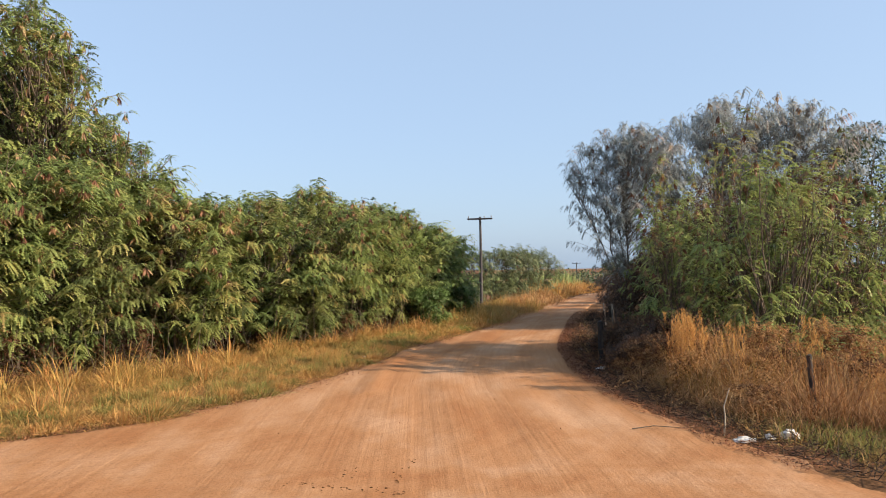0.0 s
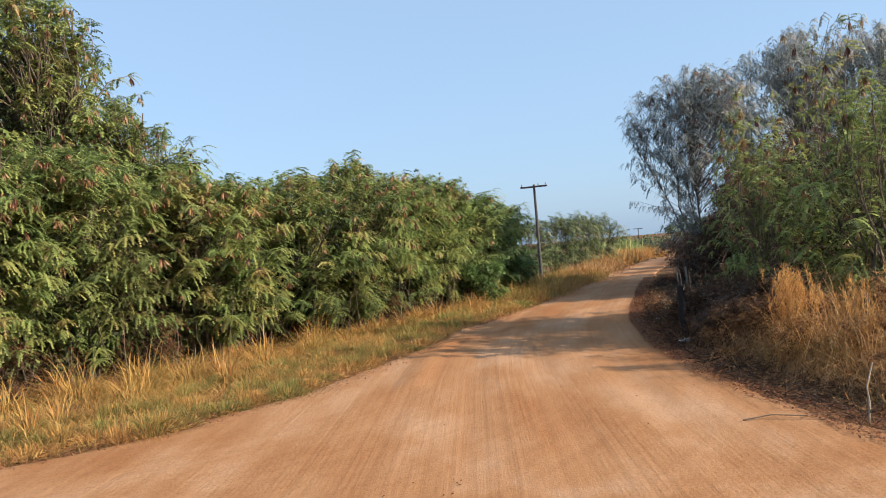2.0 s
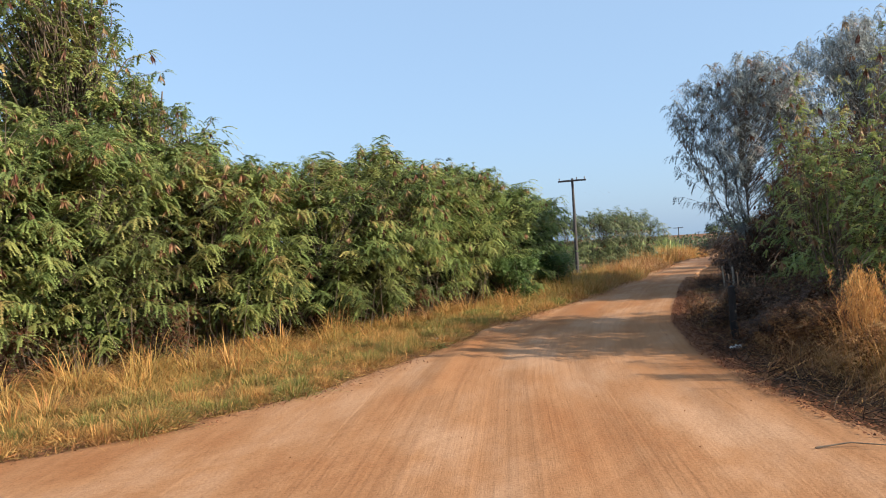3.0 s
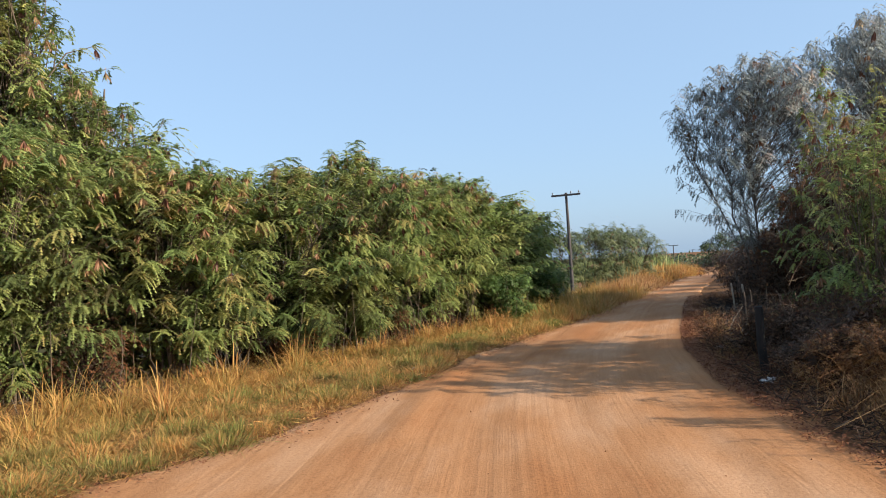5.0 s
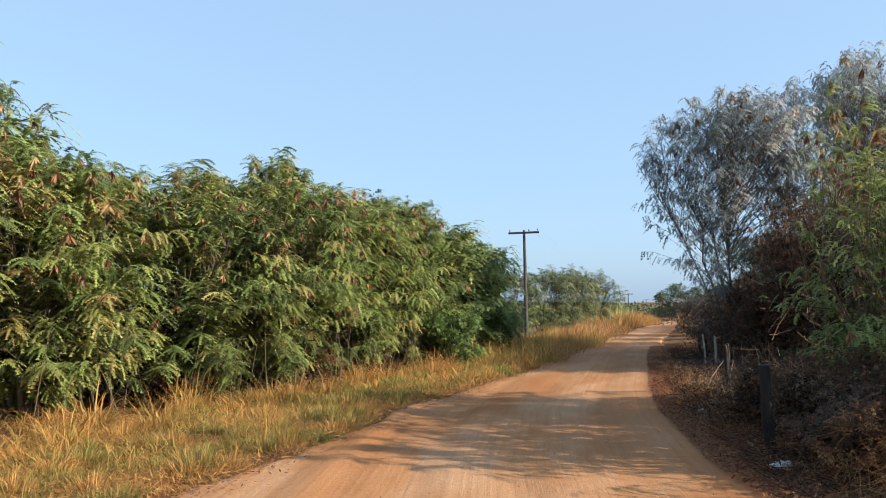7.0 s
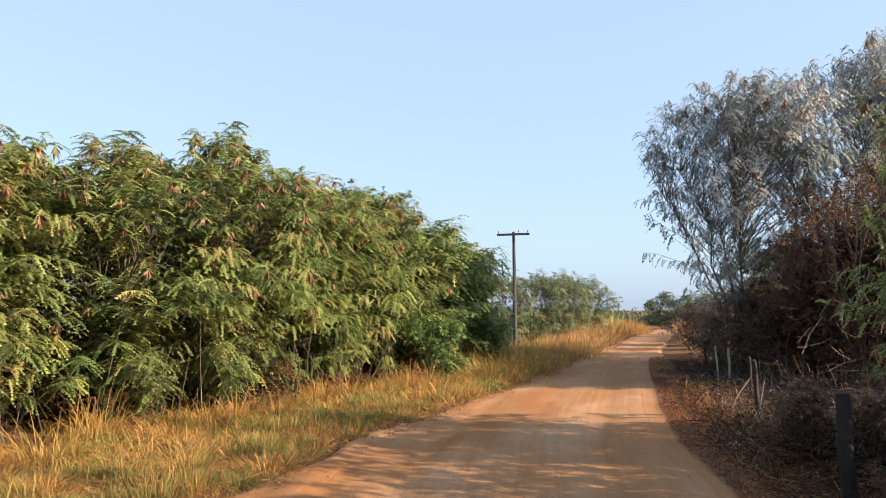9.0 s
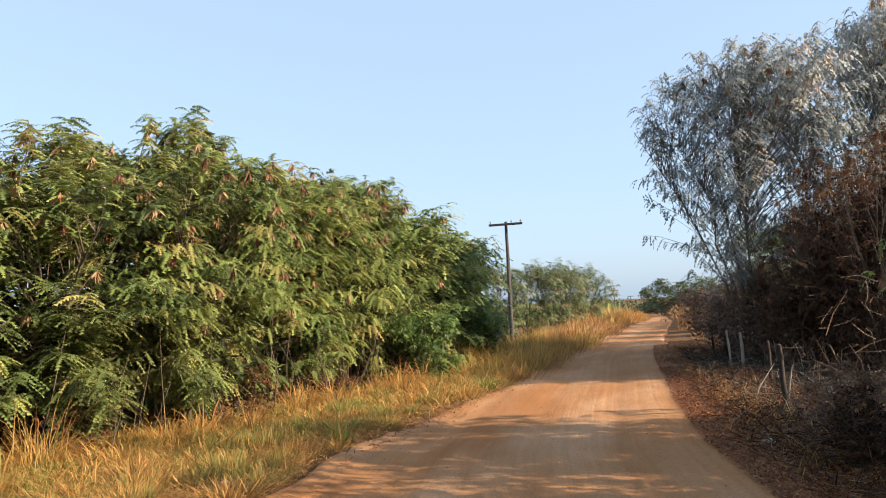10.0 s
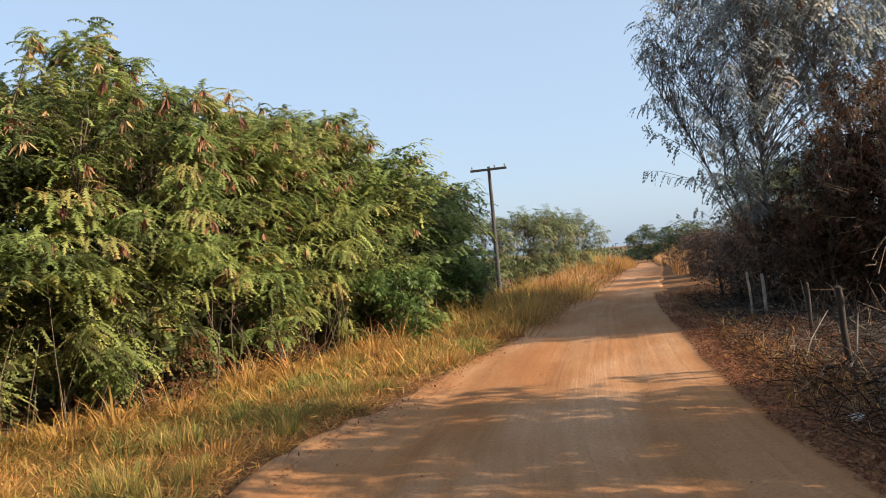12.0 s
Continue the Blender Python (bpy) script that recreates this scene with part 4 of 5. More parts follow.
# ---- fence posts ----
def fence_post(h, r, lean, seed, wood):
    b = Builder()
    z = np.linspace(-0.15, h, 7)
    path = np.stack([lean[0] * z + 0.012 * np.sin(z * 5 + seed), lean[1] * z + 0.012 * np.cos(z * 4 + seed), z], 1)
    b.tubes([path], [r * (1 - 0.12 * np.linspace(0, 1, 7)) * (1 + 0.07 * np.sin(np.arange(7) * 2.3 + seed))], 9)
    top = b.n - 9
    b.add(np.concatenate([np.concatenate(b.v)[top:top + 9] + (0, 0, 0.002), [path[-1] + (0.01, 0.0, 0.03)]]), None, [(j, (j + 1) % 9, 9) for j in range(9)])
    return b.mesh("fence_post", [wood], False)


POSTS = [(7.7, 12.5, 1.15, 0.055, 0), (7.75, 15.3, 1.2, 0.05, 0), (5.94, 20.45, 1.26, 0.085, 0), (7.95, 27.2, 1.15, 0.05, 0), (9.24, 30.5, 1.0, 0.04, 0), (10.41, 34.7, 1.0, 0.045, 1),
         (9.97, 34.5, 1.08, 0.032, 1), (11.2, 37.8, 1.0, 0.045, 0), (12.2, 41.5, 1.0, 0.045, 0)]
for n, (x, y, h, r, pale) in enumerate(POSTS):
    ob = new("fence_post", fence_post(h, r, (-0.05 + 0.01 * (n % 3), 0.02 * (n % 2)), n, STICK if pale else (SHADED_WOOD if r > 0.08 else POST_WOOD)))
    ob.location = (x, y, float(ground_z(x, y)))
    tagged(ob, ("pale grey" if pale else "dark weathered") + " round wooden fence post" + (", thick and darkened as in shade" if r > 0.08 else ""), "fence post", "roadside fence")


# ---- grass ----
def strip_points(n, y0, y1, near, far, side, power=1.0):
    """Random ground points at near..far metres outside the road edge."""
    y = rng.uniform(y0, y1, n)
    d = near + (far - near) * rng.uniform(0, 1, n) ** power
    x = left_edge(y) - d if side < 0 else right_edge(y) + d
    return np.stack([x, y], 1)


def clumped(xy, scale, keep):
    v = np.array([noise.noise(Vector((x * scale, y * scale, 8.8))) for x, y in xy])
    return xy[v > keep]


def grass_mesh(name, label, xy, h, w, mat, ages, lean=0.45, tall_noise=0.5, kind="stuff", clump=0, spread=0.14):
    n = len(xy)
    b = Builder()
    out = np.zeros((n, 2))
    if clump:
        centres = xy[rng.integers(0, n, max(n // clump, 1))]
        pick = rng.integers(0, len(centres), n)
        out = rng.normal(0, 1, (n, 2))
        size = rng.uniform(0.5, 1.4, len(centres))
        xy = centres[pick] + out * (spread * size[pick])[:, None]
    hs = h * rng.uniform(0.45, 1.15, n)
    hs *= np.array([max(0.25, 1 + tall_noise * 1.7 * noise.noise(Vector((x * 0.8, y * 0.8, 2.2)))) for x, y in xy])
    age = np.clip(np.array([0.85 * noise.noise(Vector((x * 0.6, y * 0.6, 5.5))) for x, y in xy]) + rng.normal(ages[0], ages[1], n), 0, 1)
    if clump:
        hs *= size[pick]
        age = np.clip(age + rng.normal(0, 0.22, len(centres))[pick], 0, 1)
    base = on_ground(xy) - np.array([0, 0, 0.03])
    b.blades(base, hs, rng.normal(0, lean, (n, 2)) + out * 0.32, w * rng.uniform(0.6, 1.3, n), age)
    tagged(new(name, b.mesh(name, [mat])), label, "grass", kind=kind)


grass_mesh("verge_grass", "short mixed green and straw-coloured grass on the verge", strip_points(30000, 11.5, 40, 0.12, 3.8, -1), 0.16, 0.008, GRASS_GREEN, (0.58, 0.3), 1.2, clump=45, spread=0.16)
grass_mesh("dry_grass", "knee-high dry tan grass along the hedge", np.concatenate([strip_points(15000, 13, 50, 0.7, 6.4, -1, 0.9), strip_points(5000, 14, 26, 4.0, 10.0, -1)]), 0.18, 0.007, GRASS_TAN, (0.6, 0.3), 1.5, 0.9, clump=60, spread=0.16)
grass_mesh("thatch_grass", "bent golden straw thatch covering the verge", strip_points(26000, 12, 38, 0.35, 4.4, -1), 0.18, 0.006, GRASS_TAN, (0.66, 0.3), 1.6, 0.9, clump=110, spread=0.2)
grass_mesh("yellow_grass", "waist-high yellowing grass clumps beneath the hedge", clumped(strip_points(22000, 13, 60, 1.8, 6.0, -1), 0.4, 0.0), 0.29, 0.008, GRASS_YELLOW, (0.52, 0.32), 1.5, 1.0, clump=90, spread=0.16)
grass_mesh("far_yellow_grass", "tall yellow-green grass bank beside the road", strip_points(19000, 35, 52, 0.1, 3.2, -1), 0.82, 0.018, GRASS_YELLOW, (0.62, 0.22), 0.7, clump=130, spread=0.3)
grass_mesh("orange_grass", "orange-brown dry grass bank at the road edge", strip_points(9000, 50, 66, 0.4, 3.2, -1), 0.95, 0.024, GRASS_RUST, (0.85, 0.18), 0.6, clump=160, spread=0.36)
grass_mesh("straw_grass", "tall pale straw grass lining the far road", strip_points(14000, 64, 135, 0.8, 5.0, -1), 1.5, 0.04, GRASS_TAN, (0.6, 0.15), 0.35, 0.3, clump=40, spread=0.35)
grass_mesh("far_straw_grass", "tall brown grass lining the far road's other side", strip_points(9000, 60, 190, 0.9, 4.0, 1), 1.7, 0.05, GRASS_RUST, (0.75, 0.2), 0.3, 0.3)
field = np.stack([rng.uniform(-60, 40, 14000), rng.uniform(120, 190, 14000)], 1)
field = field[field[:, 0] < left_edge(field[:, 1]) - 6]
grass_mesh("cane_field", "distant green cane field behind the straw grass", field, 4.2, 0.22, CANE, (0.5, 0.25), 0.3, 0.1)


def far_woods():
    """Low woods along the skyline: stems hidden, foliage in loose heaps."""
    b = Builder()
    n = 420
    x = rng.uniform(-160, 260, n)
    y = rng.uniform(265, 330, n)
    per = 44
    top = rng.uniform(4.2, 5.4, n) + 0.7 * np.sin(x * 0.13)
    idx = np.repeat(np.arange(n), per)
    m = len(idx)
    h = rng.uniform(0, 1, m)
    pos = np.stack([x[idx] + rng.normal(0, 2.2, m), y[idx] + rng.normal(0, 2.2, m), ground_z(x[idx], y[idx]) + h * np.maximum(top[idx], 1.0)], 1)
    way = unit(rng.normal(0, 1, (m, 3)))
    b.diamonds(pos, way, unit(np.cross(way, rng.normal(0, 1, (m, 3)))), rng.uniform(0.6, 1.4, m), rng.uniform(0.4, 0.9, m), np.clip(rng.normal(0.5, 0.25, m), 0, 1))
    tagged(new("far_woods", b.mesh("far_woods", [LEAF_HAZED])), "low dark green woods along the skyline", "woods", kind="stuff")


far_woods()
# right verge
rust = np.concatenate([strip_points(9000, 11.2, 19.0, 1.5, 3.8, 1, 0.8), strip_points(6000, 10.5, 18.0, 3.0, 7.0, 1)])
grass_mesh("rust_grass", "tangled reddish-brown dry grass mound beside the fence", rust, 1.15, 0.009, GRASS_RUST, (0.5, 0.28), 0.7, clump=220, spread=0.28)
plumes = np.concatenate([rng.normal((c[0], c[1]), 0.22, (c[2], 2)) for c in ((6.5, 15.6, 60), (6.9, 14.2, 8), (8.2, 13.6, 14), (6.9, 16.6, 30), (9.6, 12.6, 14), (7.5, 15.2, 10))])
grass_mesh("plume_grass", "tall straw grass stems with pale feathery plumes", plumes, 1.8, 0.009, GRASS_TAN, (0.7, 0.12), 0.3, 0.1)
grass_mesh("low_weeds", "low yellow-green weeds at the road edge", strip_points(7000, 8.4, 12.4, 0.9, 4.4, 1), 0.26, 0.014, GRASS_GREEN, (0.22, 0.25), 0.7, clump=60, spread=0.16)
grass_mesh("scorched_grass", "sparse scorched brown grass stubble by the road", strip_points(6000, 19.0, 46, 0.1, 2.0, 1), 0.22, 0.010, GRASS_RUST, (0.25, 0.25), 0.7, clump=25, spread=0.1)


def straw_mat():
    """Dead straw lying flat among the grass."""
    xy = np.concatenate([strip_points(15000, 11.5, 48, -0.1, 4.2, -1), strip_points(1500, 10, 22, 0.3, 3.2, 1)])
    n = len(xy)
    b = Builder()
    base = on_ground(xy) + np.stack([np.zeros(n), np.zeros(n), rng.uniform(0.02, 0.09, n)], 1)
    way = unit(np.concatenate([rng.normal(0, 1, (n, 2)), rng.normal(0.05, 0.25, (n, 1))], 1))
    side = unit(np.cross(way, np.array([0, 0, 1.0])) + rng.normal(0, 0.3, (n, 3)))
    b.diamonds(base, way, side, rng.uniform(0.12, 0.34, n), rng.uniform(0.01, 0.022, n), np.clip(rng.normal(0.65, 0.25, n), 0, 1))
    tagged(new("straw_mat", b.mesh("straw_mat", [GRASS_TAN])), "flattened dead straw lying on the verge", "grass", kind="stuff")


straw_mat()


def plume_heads():
    n = len(plumes)
    b = Builder()
    per = 34
    base = np.repeat(on_ground(plumes), per, 0)
    h = np.repeat(rng.uniform(1.1, 1.8, n), per)
    s = rng.uniform(0.0, 0.32, n * per)
    pos = base + np.stack([0.12 * s, 0 * s, h - s], 1) + rng.normal(0, 0.015, (n * per, 3))
    way = unit(np.array([0.15, 0, 1.0]) + rng.normal(0, 0.35, (n * per, 3)))
    b.diamonds(pos, way, unit(np.cross(way, rng.normal(0, 1, (n * per, 3)))), rng.uniform(0.05, 0.13, n * per), np.full(n * per, 0.011), np.clip(rng.normal(0.75, 0.1, n * per), 0, 1))
    tagged(new("grass_plumes", b.mesh("grass_plumes", [GRASS_TAN])), "pale feathery seed heads of dry grass", "grass", kind="stuff")


plume_heads()


def arching_grass(name, label, xy, length, width, mat, ages, clump=26, spread=0.13, bow=(0.6, 1.9)):
    n = len(xy)
    centres = xy[rng.integers(0, n, max(n // clump, 1))]
    pick = rng.integers(0, len(centres), n)
    size = rng.uniform(0.55, 1.35, len(centres))
    off = rng.normal(0, 1, (n, 2))
    pos = centres[pick] + off * spread * size[pick][:, None]
    turn = rng.uniform(0, 2 * np.pi, n)
    bend = rng.uniform(bow[0], bow[1], n)[:, None]
    lean = unit(np.stack([np.cos(turn), np.sin(turn)], 1) + off * 0.6) * bend
    age = np.clip(rng.normal(ages[0], ages[1], n) + rng.normal(0, 0.2, len(centres))[pick], 0, 1)
    b = Builder()
    b.arcs(on_ground(pos) - np.array([0, 0, 0.03]), length * size[pick] * rng.uniform(0.5, 1.15, n), lean, width * rng.uniform(0.6, 1.2, n), age)
    tagged(new(name, b.mesh(name, [mat])), label, "grass", kind="stuff")


arching_grass("arching_grass", "broad-bladed golden grass arching under the hedge", strip_points(12000, 12, 42, 1.4, 5.2, -1), 0.58, 0.014, GRASS_YELLOW, (0.45, 0.32), 60, 0.2, (0.8, 2.3))
arching_grass("matted_grass", "matted tan-orange dead grass fallen over the verge", strip_points(15000, 12, 44, 0.3, 4.2, -1), 0.42, 0.008, GRASS_TAN, (0.72, 0.28), 45, 0.2, (0.7, 2.3))
arching_grass("hedge_foot_grass", "dry straw leaves hanging over under the hedge", np.concatenate([strip_points(3000, 14, 27, 3.4, 7.5, -1), strip_points(1200, 27, 40, 3.0, 4.6, -1)]), 0.62, 0.016, GRASS_TAN, (0.45, 0.28), 50, 0.2)
arching_grass("bank_grass", "broad-bladed yellow-green grass on the road bank", strip_points(4200, 30, 50, 0.5, 2.6, -1), 0.6, 0.022, GRASS_YELLOW, (0.5, 0.3))
arching_grass("mound_grass", "arching reddish dry grass on the mound", np.concatenate([strip_points(7000, 11.4, 19.0, 1.0, 3.6, 1), strip_points(3500, 10.2, 17.0, 3.0, 6.5, 1)]), 0.95, 0.008, GRASS_RUST, (0.5, 0.28), 70, 0.2, (0.5, 2.0))
arching_grass("straw_mound_grass", "arching golden straw on the mound", np.concatenate([rng.normal((c[0], c[1]), 0.3, (c[2], 2)) for c in ((6.55, 15.6, 900), (6.9, 14.3, 300), (8.2, 13.8, 500), (9.4, 12.9, 400), (7.4, 16.6, 500))]), 1.3, 0.007, GRASS_TAN, (0.62, 0.2), 60, 0.14, (0.15, 1.3))
arching_grass("dead_stalks", "long pale dead stalks bowed over scorched shrubs", np.stack([rng.uniform(10.9, 13.6, 240), rng.uniform(31.0, 35.5, 240)], 1), 2.4, 0.014, TWIG, (0.85, 0.15), 8, 0.3, (0.5, 1.9))
arching_grass("fence_weeds", "golden dry weeds between the fence and the road", np.concatenate([rng.normal((c[0], c[1]), 0.22, (120, 2)) for c in ((8.3, 31.6), (7.7, 28.8), (7.5, 27.0), (7.0, 25.6), (9.0, 33.6), (6.5, 22.8))]), 0.55, 0.012, GRASS_TAN, (0.6, 0.3), 12, 0.15, (0.5, 1.9))
arching_grass("fence_grass", "scorched bent grass between fence posts", strip_points(1300, 19.5, 36, 0.5, 2.4, 1), 0.36, 0.018, GRASS_RUST, (0.35, 0.3), 18, 0.16)


# separate tufts that stand out on the verge
def tuft(name, label, blades, h, spread, mat, ages, w=0.012):
    b = Builder()
    a = rng.uniform(0, 2 * np.pi, blades)
    r = spread * np.sqrt(rng.uniform(0, 1, blades))
    base = np.stack([np.cos(a) * r, np.sin(a) * r, np.full(blades, -0.03)], 1)
    lean = np.stack([np.cos(a), np.sin(a)], 1) * (r / spread * 0.7)[:, None] + rng.normal(0, 0.2, (blades, 2))
    b.blades(base, h * rng.uniform(0.5, 1.1, blades), lean, w * rng.uniform(0.7, 1.2, blades), np.clip(rng.normal(ages[0], ages[1], blades), 0, 1), 0.9)
    return tagged(new(name, b.mesh(name, [mat])), label, "grass tuft", "verge tufts")


green_tuft = tuft("grass_tuft", "bushy green grass tuft on the verge", 420, 0.40, 0.24, GRASS_GREEN, (0.3, 0.2), 0.008)
def arc_tuft(name, label, blades, length, mat, ages, wide=0.017, root_r=0.2):
    b = Builder()
    a = rng.uniform(0, 2 * np.pi, blades)
    r = root_r * np.sqrt(rng.uniform(0, 1, blades))
    base = np.stack([np.cos(a) * r, np.sin(a) * r, np.full(blades, -0.03)], 1)
    lean = np.stack([np.cos(a), np.sin(a)], 1) * rng.uniform(0.4, 2.2, blades)[:, None] + rng.normal(0, 0.25, (blades, 2))
    b.arcs(base, length * rng.uniform(0.5, 1.15, blades), lean, wide * rng.uniform(0.6, 1.2, blades), np.clip(rng.normal(ages[0], ages[1], blades), 0, 1))
    return tagged(new(name, b.mesh(name, [mat])), label, "grass tuft", "verge tufts")


gold_tuft = arc_tuft("grass_tuft", "golden dry grass tuft with arching broad blades", 170, 0.8, GRASS_TAN, (0.6, 0.3))
spots = {0: [], 1: []}
for xy in strip_points(75, 13, 38, 0.4, 3.6, -1):
    spots[0].append((xy[0], xy[1], rng.uniform(0, 6.28), rng.uniform(0.6, 1.3), rng.uniform(0.6, 1.2)))
for xy in strip_points(16, 14, 46, 2.2, 4.6, -1):
    spots[1].append((xy[0], xy[1], rng.uniform(0, 6.28), rng.uniform(0.7, 1.3), rng.uniform(0.7, 1.3)))
spots[0] += [(-1.15, 26.0, 0.0, 1.6, 1.4), (-1.3, 24.6, 1.0, 1.4, 1.1), (-1.2, 24.2, 2.0, 1.2, 1.1), (-5.1, 18.8, 3.0, 1.4, 1.0), (-4.0, 20.2, 4.0, 1.3, 0.9), (-4.2, 17.6, 5.0, 1.4, 1.0)]
for (x, y), s in zip(FRONT[:10] + (FRONT[1:11] - FRONT[:10]) * rng.uniform(0, 1, (10, 1)), rng.uniform(0.8, 1.35, 10)):
    spots[1].append((x + 0.5, y - 0.35, rng.uniform(0, 6.28), 1.3 * s ** 0.5, s))
place(green_tuft, None, spots[0])
place(gold_tuft, None, spots[1])


def tussock(label, mat, ages, h):
    """A dome of fine blades that spread from one root."""
    b = Builder()
    n = 280
    a = rng.uniform(0, 2 * np.pi, n)
    tilt = rng.uniform(0, 1, n) ** 0.7
    base = np.stack([np.cos(a) * 0.16 * tilt, np.sin(a) * 0.16 * tilt, np.full(n, -0.03)], 1)
    lean = np.stack([np.cos(a), np.sin(a)], 1) * (tilt * 1.1)[:, None] + rng.normal(0, 0.32, (n, 2))
    b.blades(base, h * rng.uniform(0.45, 1.1, n), lean, rng.uniform(0.004, 0.009, n), np.clip(rng.normal(ages[0], ages[1] * 1.3, n), 0, 1), 0.6)
    return tagged(new("grass_tussock", b.mesh("grass_tussock", [mat])), label, "grass tussock", "verge tussocks")


tussocks = [tussock("dome-shaped pale straw tussock on the verge", GRASS_TAN, (0.55, 0.2), 0.42), tussock("dome-shaped soft green tussock on the verge", GRASS_GREEN, (0.08, 0.12), 0.42),
            tussock("dome-shaped orange-brown dry tussock on the verge", GRASS_TAN, (0.70, 0.2), 0.42), tussock("dome-shaped olive and straw tussock on the verge", GRASS_GREEN, (0.32, 0.2), 0.38)]
spread_out = strip_points(200, 12.5, 40, 0.2, 4.2, -1)
for k, proto in enumerate(tussocks):
    place(proto, None, [(x, y, rng.uniform(0, 6.28), rng.uniform(1.0, 2.2), rng.uniform(0.55, 1.2)) for x, y in spread_out[k::4]])


cane_clump = arc_tuft("cane_clump", "tall clump of dry golden stalks under the hedge", 420, 1.15, GRASS_YELLOW, (0.55, 0.3), 0.013, 0.45)
place(cane_clump, None, [(-4.2, 25.2, 0.3, 0.9, 1.1), (-8.2, 18.2, 2.0, 1.0, 1.0), (-1.2, 30.2, 4.0, 0.7, 0.8), (-6.7, 17.6, 1.1, 1.0, 0.85), (0.6, 33.6, 5.0, 0.7, 0.7), (-6.3, 19.6, 3.3, 1.1, 0.9), (-5.0, 21.6, 0.9, 0.9, 0.7),
                         (-4.1, 23.3, 2.7, 0.9, 0.8), (-9.2, 17.0, 4.4, 1.0, 0.9), (-2.9, 27.0, 5.6, 0.8, 0.7), (-7.2, 19.4, 0.4, 1.0, 1.1)])


# ---- debris ----
def twig_tangle(name, label, n, xs, ys, edge, mat, ages, length, zmax, r):
    b = Builder()
    y = rng.uniform(*ys, n)
    x = (right_edge(y) if edge else 0) + rng.uniform(*xs, n)
    z = rng.uniform(0.0, 1.0, n) ** 2 * zmax
    base = np.stack([x, y, ground_z(x, y) + z * 0.5], 1)
    way = unit(np.concatenate([rng.normal(0, 1, (n, 2)), np.abs(rng.normal(0.15, 0.45, (n, 1)))], 1))
    L = length * rng.uniform(0.4, 1.3, n)[:, None]
    mid = base + way * L * 0.5 + rng.normal(0, 0.06, (n, 3)) * L
    tip = base + way * L + rng.normal(0, 0.12, (n, 3)) * L
    for p in (base, mid, tip):
        p[:, 2] = np.maximum(p[:, 2], ground_z(p[:, 0], p[:, 1]) + 0.01)
    b.tubes(np.stack([base, mid, tip], 1), r * np.array([1, 0.75, 0.35])[None] * rng.uniform(0.5, 1.4, (n, 1)), 3, np.clip(rng.normal(ages[0], ages[1], n), 0, 1))
    tagged(new(name, b.mesh(name, [mat])), label, "twigs", kind="stuff")


twig_tangle("burnt_twigs", "tangle of charred twigs and stalks on burnt ground", 2800, (0.6, 6.0), (23.5, 42.0), True, CHAR, (0.35, 0.33), 0.55, 0.4, 0.007)
twig_tangle("rusty_twigs", "reddish-brown twigs and bent stalks by the fence", 1800, (0.1, 2.2), (18.5, 33.0), True, LITTERLEAF, (0.5, 0.3), 0.3, 0.5, 0.005)
twig_tangle("dry_twigs", "dry brown twigs heaped along the fence line", 3000, (0.1, 2.4), (18.5, 33.0), True, TWIG, (0.42, 0.3), 0.38, 0.45, 0.0055)
twig_tangle("pale_twigs", "bleached bare twigs strewn beside the posts", 200, (0.6, 3.2), (19.5, 36.0), True, STICK, (0.5, 0.3), 0.4, 0.6, 0.006)
twig_tangle("edge_twigs", "dark twigs and debris along the road edge", 2600, (0.0, 2.2), (8.4, 20.0), True, TWIG, (0.4, 0.25), 0.35, 0.2, 0.006)
twig_tangle("bare_branches", "bare pale tan branches among scorched shrubs", 340, (2.8, 6.5), (29.5, 37.0), True, TWIG, (0.85, 0.2), 1.0, 7.0, 0.008)
twig_tangle("thicket_twigs", "bare bent twigs sticking out of the thicket", 260, (2.2, 5.0), (17.5, 25.5), True, TWIG, (0.8, 0.25), 0.8, 6.0, 0.007)
twig_tangle("burnt_stalks", "upright blackened stalks left by a fire", 900, (2.4, 8.0), (24.0, 44.0), True, CHAR, (0.3, 0.3), 1.3, 0.1, 0.009)


def hedge_stalks():
    """Thin upright stems and dead stalks in the shade at the foot of the hedge."""
    n = 240
    pick = rng.uniform(0, 8.5, n)
    x = np.interp(pick, np.arange(len(FRONT)), FRONT[:, 0]) + back[0] * rng.uniform(-0.3, 2.6, n)
    y = np.interp(pick, np.arange(len(FRONT)), FRONT[:, 1]) + back[1] * rng.uniform(-0.3, 2.6, n)
    base = np.stack([x, y, ground_z(x, y) - 0.03], 1)
    h = rng.uniform(0.5, 2.4, n)[:, None]
    lean = np.concatenate([rng.normal(0, 0.22, (n, 2)), np.ones((n, 1))], 1)
    b = Builder()
    b.tubes(np.stack([base, base + lean * h * 0.5 + rng.normal(0, 0.04, (n, 3)), base + lean * h + rng.normal(0, 0.12, (n, 3))], 1), np.array([0.012, 0.009, 0.004])[None] * rng.uniform(0.5, 1.5, (n, 1)), 4,
            np.clip(rng.normal(0.55, 0.3, n), 0, 1))
    tagged(new("hedge_stalks", b.mesh("hedge_stalks", [BARK])), "thin dry upright stalks at the foot of the hedge", "stalks", kind="stuff")


hedge_stalks()


